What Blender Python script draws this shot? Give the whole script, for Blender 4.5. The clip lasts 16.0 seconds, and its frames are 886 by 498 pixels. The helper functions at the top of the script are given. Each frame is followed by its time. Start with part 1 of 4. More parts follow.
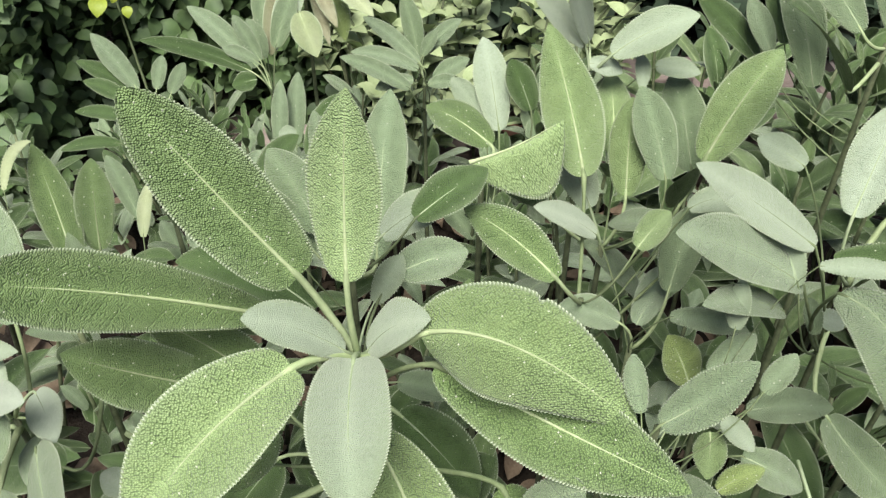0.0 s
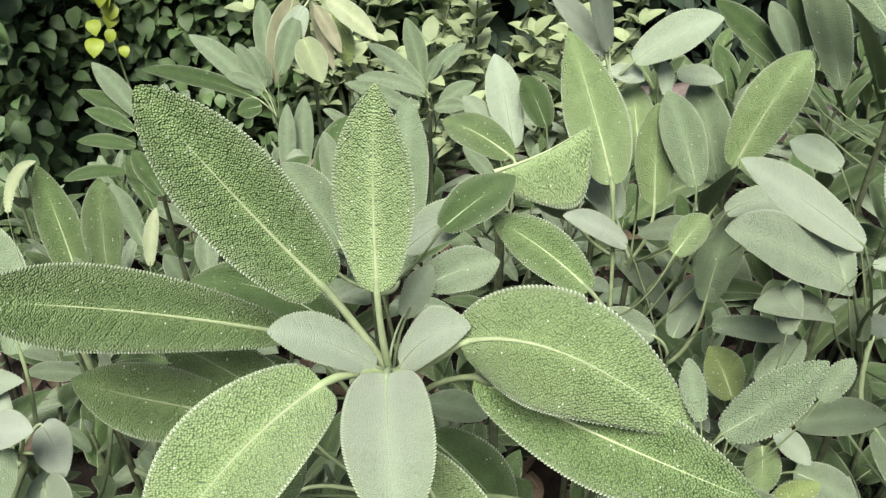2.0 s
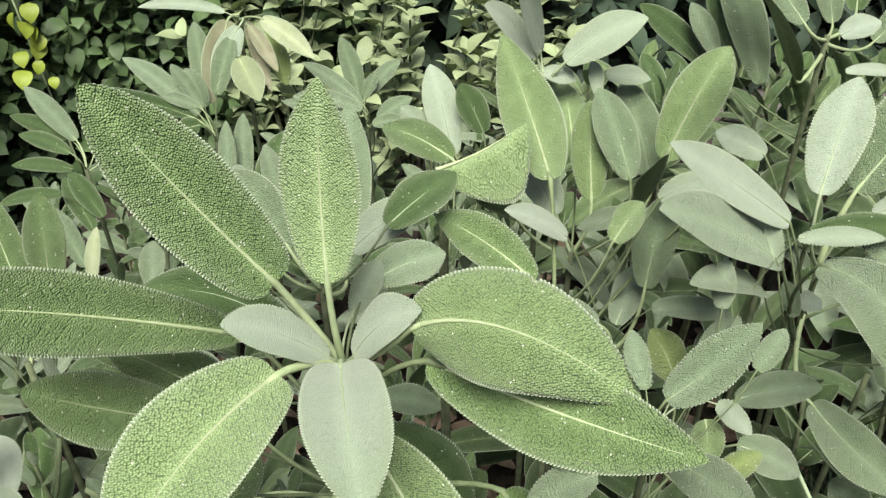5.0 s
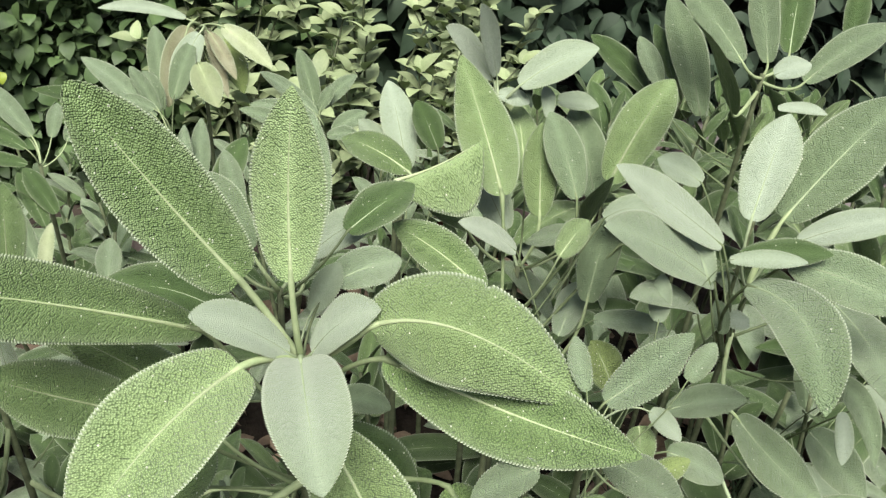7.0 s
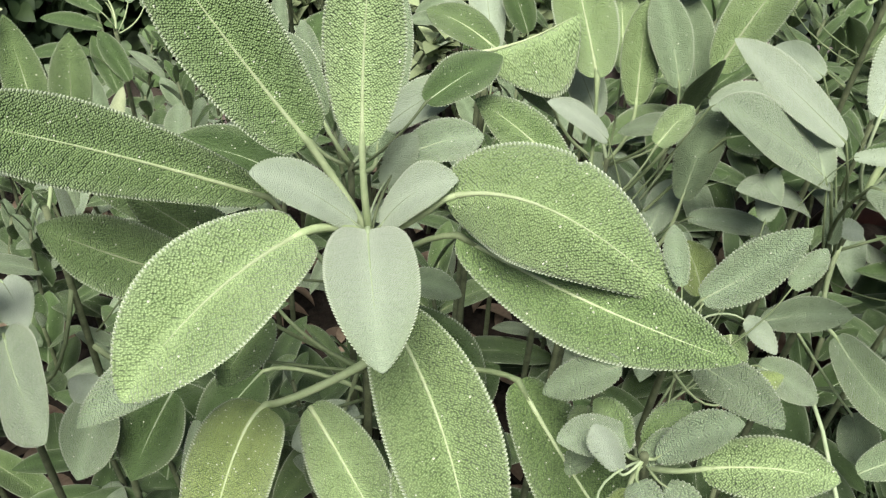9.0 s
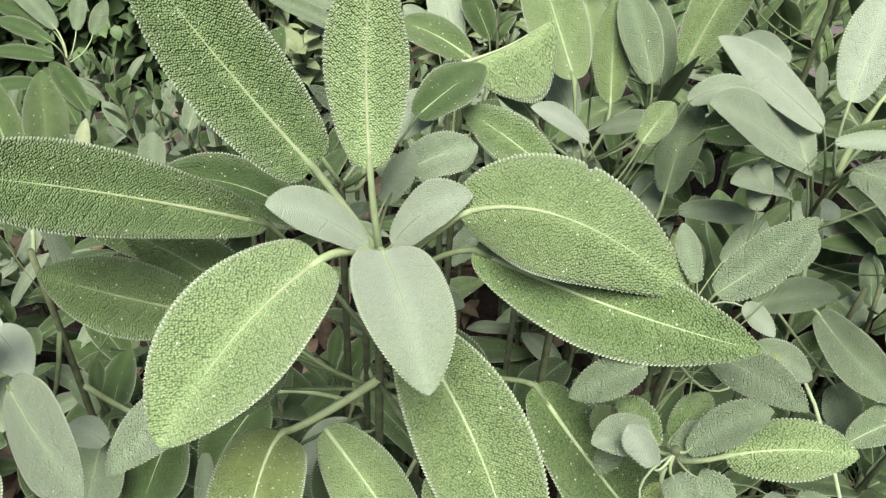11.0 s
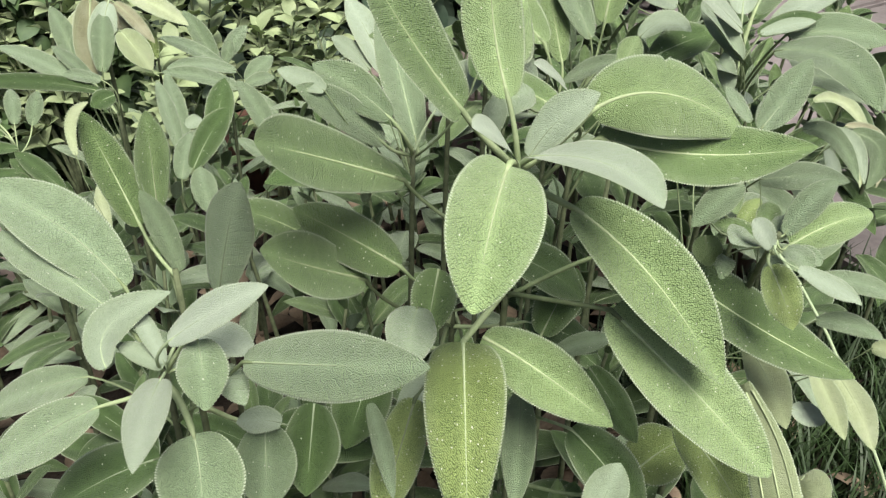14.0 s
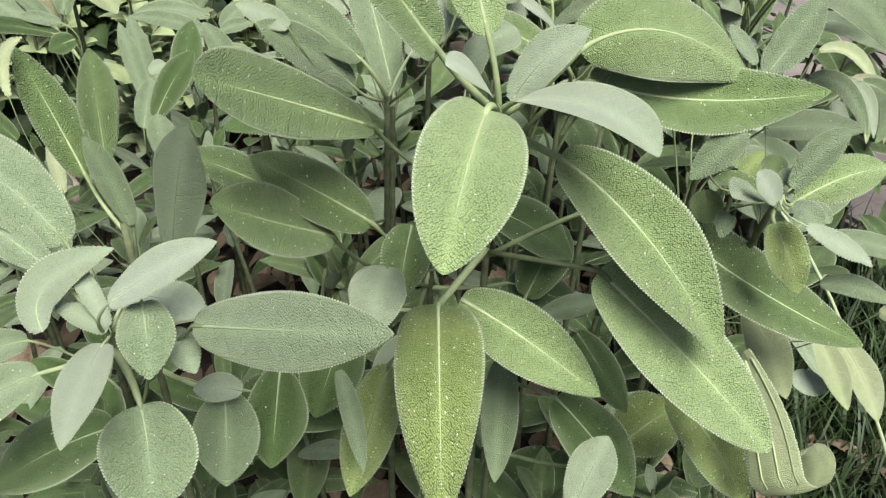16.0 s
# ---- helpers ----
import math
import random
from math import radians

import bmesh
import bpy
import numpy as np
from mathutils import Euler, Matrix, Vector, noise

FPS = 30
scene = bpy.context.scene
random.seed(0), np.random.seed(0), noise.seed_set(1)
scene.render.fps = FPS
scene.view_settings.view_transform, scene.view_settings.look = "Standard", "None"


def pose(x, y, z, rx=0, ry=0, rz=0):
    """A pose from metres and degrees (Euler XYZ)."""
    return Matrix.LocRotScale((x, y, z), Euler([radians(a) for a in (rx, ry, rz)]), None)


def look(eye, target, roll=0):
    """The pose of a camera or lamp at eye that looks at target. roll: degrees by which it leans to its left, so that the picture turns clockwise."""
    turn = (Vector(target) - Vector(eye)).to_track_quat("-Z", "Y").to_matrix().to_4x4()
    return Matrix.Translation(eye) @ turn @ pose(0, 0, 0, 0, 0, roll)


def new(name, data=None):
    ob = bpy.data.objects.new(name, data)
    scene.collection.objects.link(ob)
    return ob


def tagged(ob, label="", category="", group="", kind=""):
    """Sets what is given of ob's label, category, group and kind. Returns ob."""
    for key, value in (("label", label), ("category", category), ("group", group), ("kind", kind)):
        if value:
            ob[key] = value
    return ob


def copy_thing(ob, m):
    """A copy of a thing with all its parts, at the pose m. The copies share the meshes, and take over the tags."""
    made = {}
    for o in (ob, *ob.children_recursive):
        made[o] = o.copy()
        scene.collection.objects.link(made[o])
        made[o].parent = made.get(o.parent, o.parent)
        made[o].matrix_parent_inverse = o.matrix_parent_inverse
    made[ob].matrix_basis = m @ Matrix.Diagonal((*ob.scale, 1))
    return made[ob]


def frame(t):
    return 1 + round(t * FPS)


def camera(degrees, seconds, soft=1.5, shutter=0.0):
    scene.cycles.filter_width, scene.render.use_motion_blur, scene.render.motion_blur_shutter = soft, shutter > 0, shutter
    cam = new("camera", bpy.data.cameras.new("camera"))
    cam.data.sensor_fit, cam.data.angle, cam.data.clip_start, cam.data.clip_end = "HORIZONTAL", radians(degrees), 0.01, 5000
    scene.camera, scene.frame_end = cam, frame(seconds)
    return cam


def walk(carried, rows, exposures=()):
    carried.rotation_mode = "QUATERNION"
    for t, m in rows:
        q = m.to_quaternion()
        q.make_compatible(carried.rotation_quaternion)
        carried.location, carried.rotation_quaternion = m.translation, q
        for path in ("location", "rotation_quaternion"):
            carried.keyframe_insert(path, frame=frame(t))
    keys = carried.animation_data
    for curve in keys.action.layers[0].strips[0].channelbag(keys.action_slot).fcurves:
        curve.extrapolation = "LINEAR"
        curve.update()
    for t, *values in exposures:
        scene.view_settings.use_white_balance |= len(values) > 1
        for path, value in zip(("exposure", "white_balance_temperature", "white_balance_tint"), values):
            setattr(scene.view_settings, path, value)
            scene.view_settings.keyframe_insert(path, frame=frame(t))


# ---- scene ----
cam = camera(53.8, 16.0, 1.3)
METRES, EYE, TILT, LEAN, TURN = 0.36, 0.53, -38.0, 0.0, 0.0
ROWS = [
    (0.0, 0.0, 0.0, 0.0, 0.0, 0.0, -0.0),
    (0.5, -0.0017, 0.0043, 0.005, 0.28, -0.26, 0.34),
    (1.0, -0.0075, 0.0114, -0.0011, -0.05, -0.29, 2.19),
    (1.5, -0.027, 0.0192, -0.0044, -0.45, 0.45, 3.21),
    (2.0, -0.0293, 0.0384, -0.0247, -0.32, 2.7, 1.52),
    (2.5, -0.0338, 0.0425, -0.0225, -1.26, 4.64, 0.84),
    (3.0, -0.0294, 0.0413, -0.0326, -1.17, 4.8, 1.47),
    (5.5, -0.0408, 0.0252, -0.0568, -5.7, 3.87, 4.84),
    (6.0, -0.0619, 0.0302, -0.0614, -8.76, 2.28, 4.28),
    (6.5, -0.0636, 0.0174, -0.0667, -10.19, 0.72, 2.43),
    (7.0, -0.0528, -0.0122, -0.0644, -8.07, 5.25, 2.27),
    (7.5, -0.0545, -0.0064, -0.0798, -6.1, 6.4, 0.29),
    (8.0, -0.0765, 0.0318, -0.111, -4.24, 3.05, -2.02),
    (8.5, -0.0955, 0.0586, -0.106, -3.1, 0.19, -2.88),
    (9.0, -0.0503, 0.0508, -0.0895, -3.38, -0.41, -1.69),
    (11.5, -0.153, 0.0545, -0.0728, -10.94, -0.94, 6.35),
    (12.0, -0.2371, 0.076, -0.0876, -16.7, -1.0, 10.79),
    (12.5, -0.3159, 0.0865, -0.0881, -20.89, -0.82, 14.0),
    (13.0, -0.353, 0.0652, -0.0888, -23.31, -0.01, 16.42),
    (13.5, -0.4124, 0.0012, -0.1158, -24.4, 0.94, 18.16),
    (14.0, -0.4871, -0.0136, -0.1502, -24.24, 1.26, 18.7),
    (14.5, -0.4752, 0.001, -0.1342, -24.06, 0.92, 19.04),
    (15.0, -0.4384, 0.011, -0.1331, -24.57, 0.34, 19.77),
    (15.5, -0.4234, 0.0231, -0.1524, -24.96, -0.67, 19.45),
    (16.0, -0.4419, 0.0459, -0.1599, -24.56, -1.44, 18.4),
]
walk(cam, [(t, pose(0, 0, EYE, TILT, LEAN, TURN) @ pose(METRES * x, METRES * y, METRES * z, 90 + pitch, roll, yaw)) for t, x, y, z, yaw, pitch, roll in ROWS])


# ---- world and light: bright overcast garden ----
world = bpy.data.worlds.new("sky")
scene.world = world
world.use_nodes = True
wn, wl = world.node_tree.nodes, world.node_tree.links
sky = wn.new("ShaderNodeTexSky")
sky.sky_type, sky.sun_disc = "NISHITA", False
sky.sun_elevation, sky.sun_rotation = radians(59), radians(188)
sky.dust_density, sky.air_density = 4.0, 1.0
wl.new(sky.outputs[0], wn["Background"].inputs[0])
wn["Background"].inputs[1].default_value = 0.075
sun = new("sun", bpy.data.lights.new("sun", "SUN"))
sun.data.energy, sun.data.angle, sun.data.color = 5.0, radians(32), (1.0, 0.975, 0.9)
sun.matrix_world = look((-0.2, -1.2, 2.6), (0, 0.15, 0.3))
scene.view_settings.exposure = 0.42


# ---- materials ----
def node(nt, kind, **kw):
    n = nt.nodes.new(kind)
    for k, v in kw.items():
        if k == "op":
            n.operation = v
        elif k == "blend":
            n.data_type, n.blend_type = "RGBA", v
        else:
            n.inputs[k].default_value = v
    return n


def ramp(nt, stops, fac):
    n = nt.nodes.new("ShaderNodeValToRGB")
    while len(n.color_ramp.elements) < len(stops):
        n.color_ramp.elements.new(0.5)
    for e, (p, c) in zip(n.color_ramp.elements, stops):
        e.position, e.color = p, (*c, 1)
    nt.links.new(fac, n.inputs[0])
    return n.outputs[0]


def maths(nt, op, a, b=None):
    n = nt.nodes.new("ShaderNodeMath")
    n.operation = op
    for i, v in enumerate((a, b)):
        if v is None:
            continue
        if isinstance(v, (int, float)):
            n.inputs[i].default_value = v
        else:
            nt.links.new(v, n.inputs[i])
    return n.outputs[0]


def mixed(nt, fac, a, b, blend="MIX"):
    n = nt.nodes.new("ShaderNodeMix")
    n.data_type, n.blend_type = "RGBA", blend
    for sock, v in ((n.inputs[0], fac), (n.inputs[6], a), (n.inputs[7], b)):
        if isinstance(v, (int, float)):
            sock.default_value = v
        elif isinstance(v, tuple):
            sock.default_value = (*v, 1)
        else:
            nt.links.new(v, sock)
    return n.outputs[2]


def material(name):
    m = bpy.data.materials.new(name)
    m.use_nodes = True
    nt = m.node_tree
    return m, nt, nt.nodes["Principled BSDF"]


def sage_material(name, low, high, patch, speck=0.0, relief=1.0, felt=0.2, cell=0.6):
    """Felted sage leaf: pebbled skin in millimetres of the leaf's own UV, side veins, pale rim."""
    m, nt, b = material(name)
    uv = nt.nodes.new("ShaderNodeUVMap")
    uv.uv_map = "skin"
    rim = nt.nodes.new("ShaderNodeUVMap")
    rim.uv_map = "rim"
    info = nt.nodes.new("ShaderNodeObjectInfo")
    shift = nt.nodes.new("ShaderNodeVectorMath")
    shift.operation = "ADD"
    nt.links.new(uv.outputs[0], shift.inputs[0])
    off = nt.nodes.new("ShaderNodeCombineXYZ")
    nt.links.new(maths(nt, "MULTIPLY", info.outputs["Random"], 900.0), off.inputs[0])
    nt.links.new(off.outputs[0], shift.inputs[1])
    co = shift.outputs[0]
    wob = node(nt, "ShaderNodeTexNoise", Scale=0.45, Detail=2.0)
    nt.links.new(co, wob.inputs["Vector"])
    bend = nt.nodes.new("ShaderNodeVectorMath")
    bend.operation = "MULTIPLY_ADD"
    nt.links.new(wob.outputs["Color"], bend.inputs[0])
    bend.inputs[1].default_value = (0.5, 0.5, 0)
    nt.links.new(co, bend.inputs[2])
    sep = nt.nodes.new("ShaderNodeSeparateXYZ")
    nt.links.new(uv.outputs[0], sep.inputs[0])
    sb = nt.nodes.new("ShaderNodeSeparateXYZ")
    nt.links.new(bend.outputs[0], sb.inputs[0])
    out = maths(nt, "ABSOLUTE", sep.outputs[0])
    # the pebbles lie in rows along the side veins, a little longer than wide
    along = maths(nt, "ADD", maths(nt, "MULTIPLY", out, 0.8), maths(nt, "MULTIPLY", sb.outputs[1], 0.6))
    across = maths(nt, "SUBTRACT", maths(nt, "MULTIPLY", sb.outputs[1], 0.8), maths(nt, "MULTIPLY", out, 0.6))
    rows = nt.nodes.new("ShaderNodeCombineXYZ")
    nt.links.new(maths(nt, "ADD", maths(nt, "MULTIPLY", along, 0.86), maths(nt, "MULTIPLY", info.outputs["Random"], 700.0)), rows.inputs[0])
    nt.links.new(maths(nt, "ADD", across, maths(nt, "MULTIPLY", wob.outputs["Fac"], 0.35)), rows.inputs[1])
    vor = node(nt, "ShaderNodeTexVoronoi", Scale=1 / cell, Randomness=0.68)
    vor.feature, vor.voronoi_dimensions = "SMOOTH_F1", "2D"
    vor.inputs["Smoothness"].default_value = 0.25
    nt.links.new(rows.outputs[0], vor.inputs["Vector"])
    big = node(nt, "ShaderNodeTexNoise", Scale=0.07, Detail=3.0)
    nt.links.new(co, big.inputs["Vector"])
    fine = node(nt, "ShaderNodeTexNoise", Scale=3.5, Detail=3.0)
    nt.links.new(co, fine.inputs["Vector"])
    slant = maths(nt, "SUBTRACT", sep.outputs[1], maths(nt, "MULTIPLY", maths(nt, "ABSOLUTE", sep.outputs[0]), 0.75))
    lane = maths(nt, "ADD", maths(nt, "MULTIPLY", slant, 0.165), maths(nt, "MULTIPLY", wob.outputs["Fac"], 0.5))
    side = maths(nt, "ABSOLUTE", maths(nt, "SUBTRACT", maths(nt, "FRACT", lane), 0.5))
    vein = maths(nt, "POWER", maths(nt, "MULTIPLY", side, 2.0), 6.0)
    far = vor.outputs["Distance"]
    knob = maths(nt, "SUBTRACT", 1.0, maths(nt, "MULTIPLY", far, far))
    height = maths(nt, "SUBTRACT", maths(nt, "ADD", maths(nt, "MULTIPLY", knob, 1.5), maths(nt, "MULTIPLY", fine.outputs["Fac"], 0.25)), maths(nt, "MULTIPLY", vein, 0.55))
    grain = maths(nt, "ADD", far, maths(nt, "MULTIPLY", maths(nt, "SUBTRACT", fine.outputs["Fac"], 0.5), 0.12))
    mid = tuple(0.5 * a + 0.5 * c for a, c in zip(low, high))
    # pebble tops pale, pits dark: leaf green plus pit shade in one ramp
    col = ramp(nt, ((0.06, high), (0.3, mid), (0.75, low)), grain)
    mott = node(nt, "ShaderNodeTexNoise", Scale=0.75, Detail=2.0)
    nt.links.new(co, mott.inputs["Vector"])
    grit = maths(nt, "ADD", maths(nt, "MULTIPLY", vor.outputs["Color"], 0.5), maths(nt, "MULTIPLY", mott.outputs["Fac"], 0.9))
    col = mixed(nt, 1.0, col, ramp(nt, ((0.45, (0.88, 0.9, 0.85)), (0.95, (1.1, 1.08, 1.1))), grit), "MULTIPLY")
    col = mixed(nt, ramp(nt, ((0.4, (0, 0, 0)), (0.66, (0.45, 0.45, 0.45))), big.outputs["Fac"]), col, patch)
    cloud = node(nt, "ShaderNodeTexNoise", Scale=0.16, Detail=4.0, Roughness=0.65)
    nt.links.new(co, cloud.inputs["Vector"])
    col = mixed(nt, ramp(nt, ((0.45, (0, 0, 0)), (0.72, (0.3, 0.3, 0.3))), cloud.outputs["Fac"]), col, tuple(min(0.6, 1.12 * a + 0.02) for a in high))
    # pale felt along midrib and border; gloss and grazing sheen painted in with it
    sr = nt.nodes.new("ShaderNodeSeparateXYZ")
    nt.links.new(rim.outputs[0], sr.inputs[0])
    near = ramp(nt, ((0.0, (0.55, 0.55, 0.55)), (0.3, (0, 0, 0))), maths(nt, "ADD", maths(nt, "MULTIPLY", maths(nt, "ABSOLUTE", sep.outputs[0]), 0.075), maths(nt, "MULTIPLY", wob.outputs["Fac"], 0.12)))
    col = mixed(nt, near, col, tuple(min(0.62, 1.25 * a) for a in high))
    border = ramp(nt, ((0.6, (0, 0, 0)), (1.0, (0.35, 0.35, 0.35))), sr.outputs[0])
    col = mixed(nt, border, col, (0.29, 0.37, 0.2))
    tone = ramp(nt, ((0.0, (0.78, 0.8, 0.74)), (0.5, (1, 1, 1)), (1.0, (1.12, 1.1, 1.16))), info.outputs["Random"])
    col = mixed(nt, 1.0, col, tone, "MULTIPLY")
    if speck:
        dots = node(nt, "ShaderNodeTexVoronoi", Scale=0.58, Randomness=1.0)
        nt.links.new(co, dots.inputs["Vector"])
        gate = maths(nt, "MULTIPLY", maths(nt, "LESS_THAN", dots.outputs["Distance"], 0.17), maths(nt, "GREATER_THAN", wob.outputs["Fac"], 0.66 - speck * 0.2))
        col = mixed(nt, maths(nt, "MULTIPLY", gate, 0.8), col, (0.7, 0.73, 0.58))
    edge = ramp(nt, ((0.93, (0, 0, 0)), (0.985, (0.7, 0.7, 0.7))), sr.outputs[0])
    bead = ramp(nt, ((0.1, (0.16, 0.2, 0.11)), (0.3, (0.56, 0.62, 0.48))), maths(nt, "ABSOLUTE", maths(nt, "SUBTRACT", maths(nt, "FRACT", maths(nt, "MULTIPLY", sep.outputs[1], 1.05)), 0.5)))
    col = mixed(nt, edge, col, bead)
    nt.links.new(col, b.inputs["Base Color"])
    height = maths(nt, "MULTIPLY", height, maths(nt, "SUBTRACT", 1.0, edge))
    bump = node(nt, "ShaderNodeBump", Strength=1.0, Distance=0.00085 * relief)
    nt.links.new(height, bump.inputs["Height"])
    nt.links.new(bump.outputs[0], b.inputs["Normal"])
    b.inputs["Roughness"].default_value = 0.44
    b.inputs["Specular IOR Level"].default_value = 0.5
    b.inputs["Sheen Weight"].default_value = felt
    b.inputs["Sheen Roughness"].default_value = 0.5
    trans = nt.nodes.new("ShaderNodeBsdfTranslucent")
    nt.links.new(mixed(nt, 1.0, col, (0.9, 1.0, 0.45), "MULTIPLY"), trans.inputs[0])
    mix = nt.nodes.new("ShaderNodeMixShader")
    mix.inputs[0].default_value = 0.12
    nt.links.new(b.outputs[0], mix.inputs[1])
    nt.links.new(trans.outputs[0], mix.inputs[2])
    nt.links.new(mix.outputs[0], nt.nodes["Material Output"].inputs[0])
    return m


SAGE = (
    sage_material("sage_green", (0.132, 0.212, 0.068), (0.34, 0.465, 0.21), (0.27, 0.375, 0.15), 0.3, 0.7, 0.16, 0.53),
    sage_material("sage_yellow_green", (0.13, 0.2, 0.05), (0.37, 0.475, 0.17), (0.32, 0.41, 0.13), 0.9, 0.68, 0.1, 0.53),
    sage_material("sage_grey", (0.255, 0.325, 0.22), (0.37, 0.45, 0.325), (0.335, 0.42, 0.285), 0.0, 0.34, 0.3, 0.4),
    # same sage, with the shade low in the bush put into its colour
    sage_material("sage_deep_shade", (0.036, 0.073, 0.019), (0.105, 0.175, 0.056), (0.095, 0.16, 0.05), 0.3, 0.6, 0.06, 0.5),
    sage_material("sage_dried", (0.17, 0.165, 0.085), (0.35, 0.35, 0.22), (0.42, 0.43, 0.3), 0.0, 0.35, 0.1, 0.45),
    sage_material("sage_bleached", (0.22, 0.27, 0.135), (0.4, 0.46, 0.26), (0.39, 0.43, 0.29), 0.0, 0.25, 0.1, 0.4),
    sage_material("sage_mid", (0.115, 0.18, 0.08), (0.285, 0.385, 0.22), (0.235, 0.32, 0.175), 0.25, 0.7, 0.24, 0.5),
    # olive sage whose colour also carries the shade on turned-away leaves
    sage_material("sage_olive_shade", (0.07, 0.128, 0.033), (0.215, 0.32, 0.12), (0.18, 0.275, 0.095), 0.6, 0.75, 0.1, 0.53),
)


def mottled(name, dark, light, scale, rough=0.8, bump=0.5, dist=0.001, detail=5.0, translucent=0.0):
    m, nt, b = material(name)
    co = nt.nodes.new("ShaderNodeTexCoord")
    info = nt.nodes.new("ShaderNodeObjectInfo")
    n1 = node(nt, "ShaderNodeTexNoise", Scale=scale, Detail=detail)
    n2 = node(nt, "ShaderNodeTexNoise", Scale=scale * 9, Detail=3.0)
    for n in (n1, n2):
        nt.links.new(co.outputs["Object"], n.inputs["Vector"])
    f = maths(nt, "ADD", maths(nt, "MULTIPLY", n1.outputs["Fac"], 0.7), maths(nt, "MULTIPLY", n2.outputs["Fac"], 0.3))
    col = ramp(nt, ((0.32, dark), (0.68, light)), f)
    geo = nt.nodes.new("ShaderNodeNewGeometry")
    vary = ramp(nt, ((0, (0.7, 0.7, 0.7)), (1, (1.25, 1.25, 1.25))), maths(nt, "FRACT", maths(nt, "ADD", info.outputs["Random"], geo.outputs["Random Per Island"])))
    col = mixed(nt, 1.0, col, vary, "MULTIPLY")
    nt.links.new(col, b.inputs["Base Color"])
    b.inputs["Roughness"].default_value = rough
    bp = node(nt, "ShaderNodeBump", Strength=bump, Distance=dist)
    nt.links.new(f, bp.inputs["Height"])
    nt.links.new(bp.outputs[0], b.inputs["Normal"])
    if translucent:
        tr = nt.nodes.new("ShaderNodeBsdfTranslucent")
        nt.links.new(col, tr.inputs[0])
        mx = nt.nodes.new("ShaderNodeMixShader")
        mx.inputs[0].default_value = translucent
        nt.links.new(b.outputs[0], mx.inputs[1])
        nt.links.new(tr.outputs[0], mx.inputs[2])
        nt.links.new(mx.outputs[0], nt.nodes["Material Output"].inputs[0])
    return m


RIB = mottled("sage_midrib", (0.3, 0.37, 0.18), (0.42, 0.49, 0.29), 300, 0.7)
PETIOLE = mottled("sage_petiole", (0.24, 0.31, 0.15), (0.36, 0.43, 0.24), 250, 0.75)
STALK = mottled("sage_long_petiole", (0.1, 0.14, 0.06), (0.19, 0.235, 0.12), 250, 0.75)
SOFT_RIB = mottled("sage_young_midrib", (0.25, 0.32, 0.18), (0.35, 0.42, 0.26), 300, 0.7)
STEM = mottled("sage_stem", (0.05, 0.065, 0.03), (0.14, 0.165, 0.085), 200, 0.8)
SOIL = mottled("soil", (0.02, 0.015, 0.01), (0.075, 0.055, 0.04), 25, 0.95, 1.0, 0.01)
IVY = mottled("hedge_leaf", (0.04, 0.078, 0.03), (0.13, 0.205, 0.075), 12, 0.6, 0.3, translucent=0.1)
# blue-green laurel, darkened in its colour for the shade it stands in
LAUREL_SHADE = mottled("laurel_leaf_shade", (0.012, 0.028, 0.014), (0.038, 0.066, 0.035), 12, 0.75, 0.3)
LITTER = mottled("dry_leaf_litter", (0.13, 0.09, 0.06), (0.34, 0.26, 0.18), 40, 0.85)
GRASS = mottled("grass_blade", (0.012, 0.028, 0.007), (0.04, 0.075, 0.02), 20, 0.6)
TERRA = mottled("terracotta", (0.26, 0.12, 0.085), (0.38, 0.21, 0.155), 18, 0.85)
BROWN = mottled("brown_glaze", (0.05, 0.018, 0.014), (0.09, 0.035, 0.025), 18, 0.35)
PALE = mottled("pale_shrub_leaf", (0.27, 0.35, 0.17), (0.44, 0.51, 0.29), 60, 0.6, translucent=0.25)
# near-black green that stands for the shade deep in the hedge
SHADE_WALL = mottled("hedge_shade_backing", (0.008, 0.014, 0.007), (0.025, 0.036, 0.018), 14, 0.9, 0.8, 0.004)
PINK_STONE = mottled("pink_stone", (0.15, 0.115, 0.1), (0.36, 0.29, 0.26), 22, 0.9, 0.8, 0.004)
LIME = mottled("lime_leaf", (0.3, 0.4, 0.04), (0.5, 0.6, 0.09), 60, 0.5, translucent=0.3)
STONE = mottled("paving_stone", (0.1, 0.085, 0.083), (0.19, 0.165, 0.16), 14, 0.9, 0.6, 0.003)


# ---- builders ----
def mesh_object(name, verts, faces, mat, parent=None, uvs=None, rims=None, smooth=True):
    me = bpy.data.meshes.new(name)
    me.from_pydata([tuple(v) for v in verts], [], faces)
    if uvs is not None:
        idx = np.empty(len(me.loops), dtype=np.int32)
        me.loops.foreach_get("vertex_index", idx)
        for nm, data in (("skin", uvs), ("rim", rims)):
            layer = me.uv_layers.new(name=nm)
            layer.data.foreach_set("uv", np.ascontiguousarray(data[idx], dtype=np.float32).ravel())
    if smooth:
        me.polygons.foreach_set("use_smooth", np.ones(len(me.polygons), dtype=bool))
    me.materials.append(mat)
    me.update()
    ob = new(name, me)
    if parent:
        ob.parent = parent
    return ob


def unit(v):
    v = np.asarray(v, float)
    return v / max(1e-9, np.linalg.norm(v))


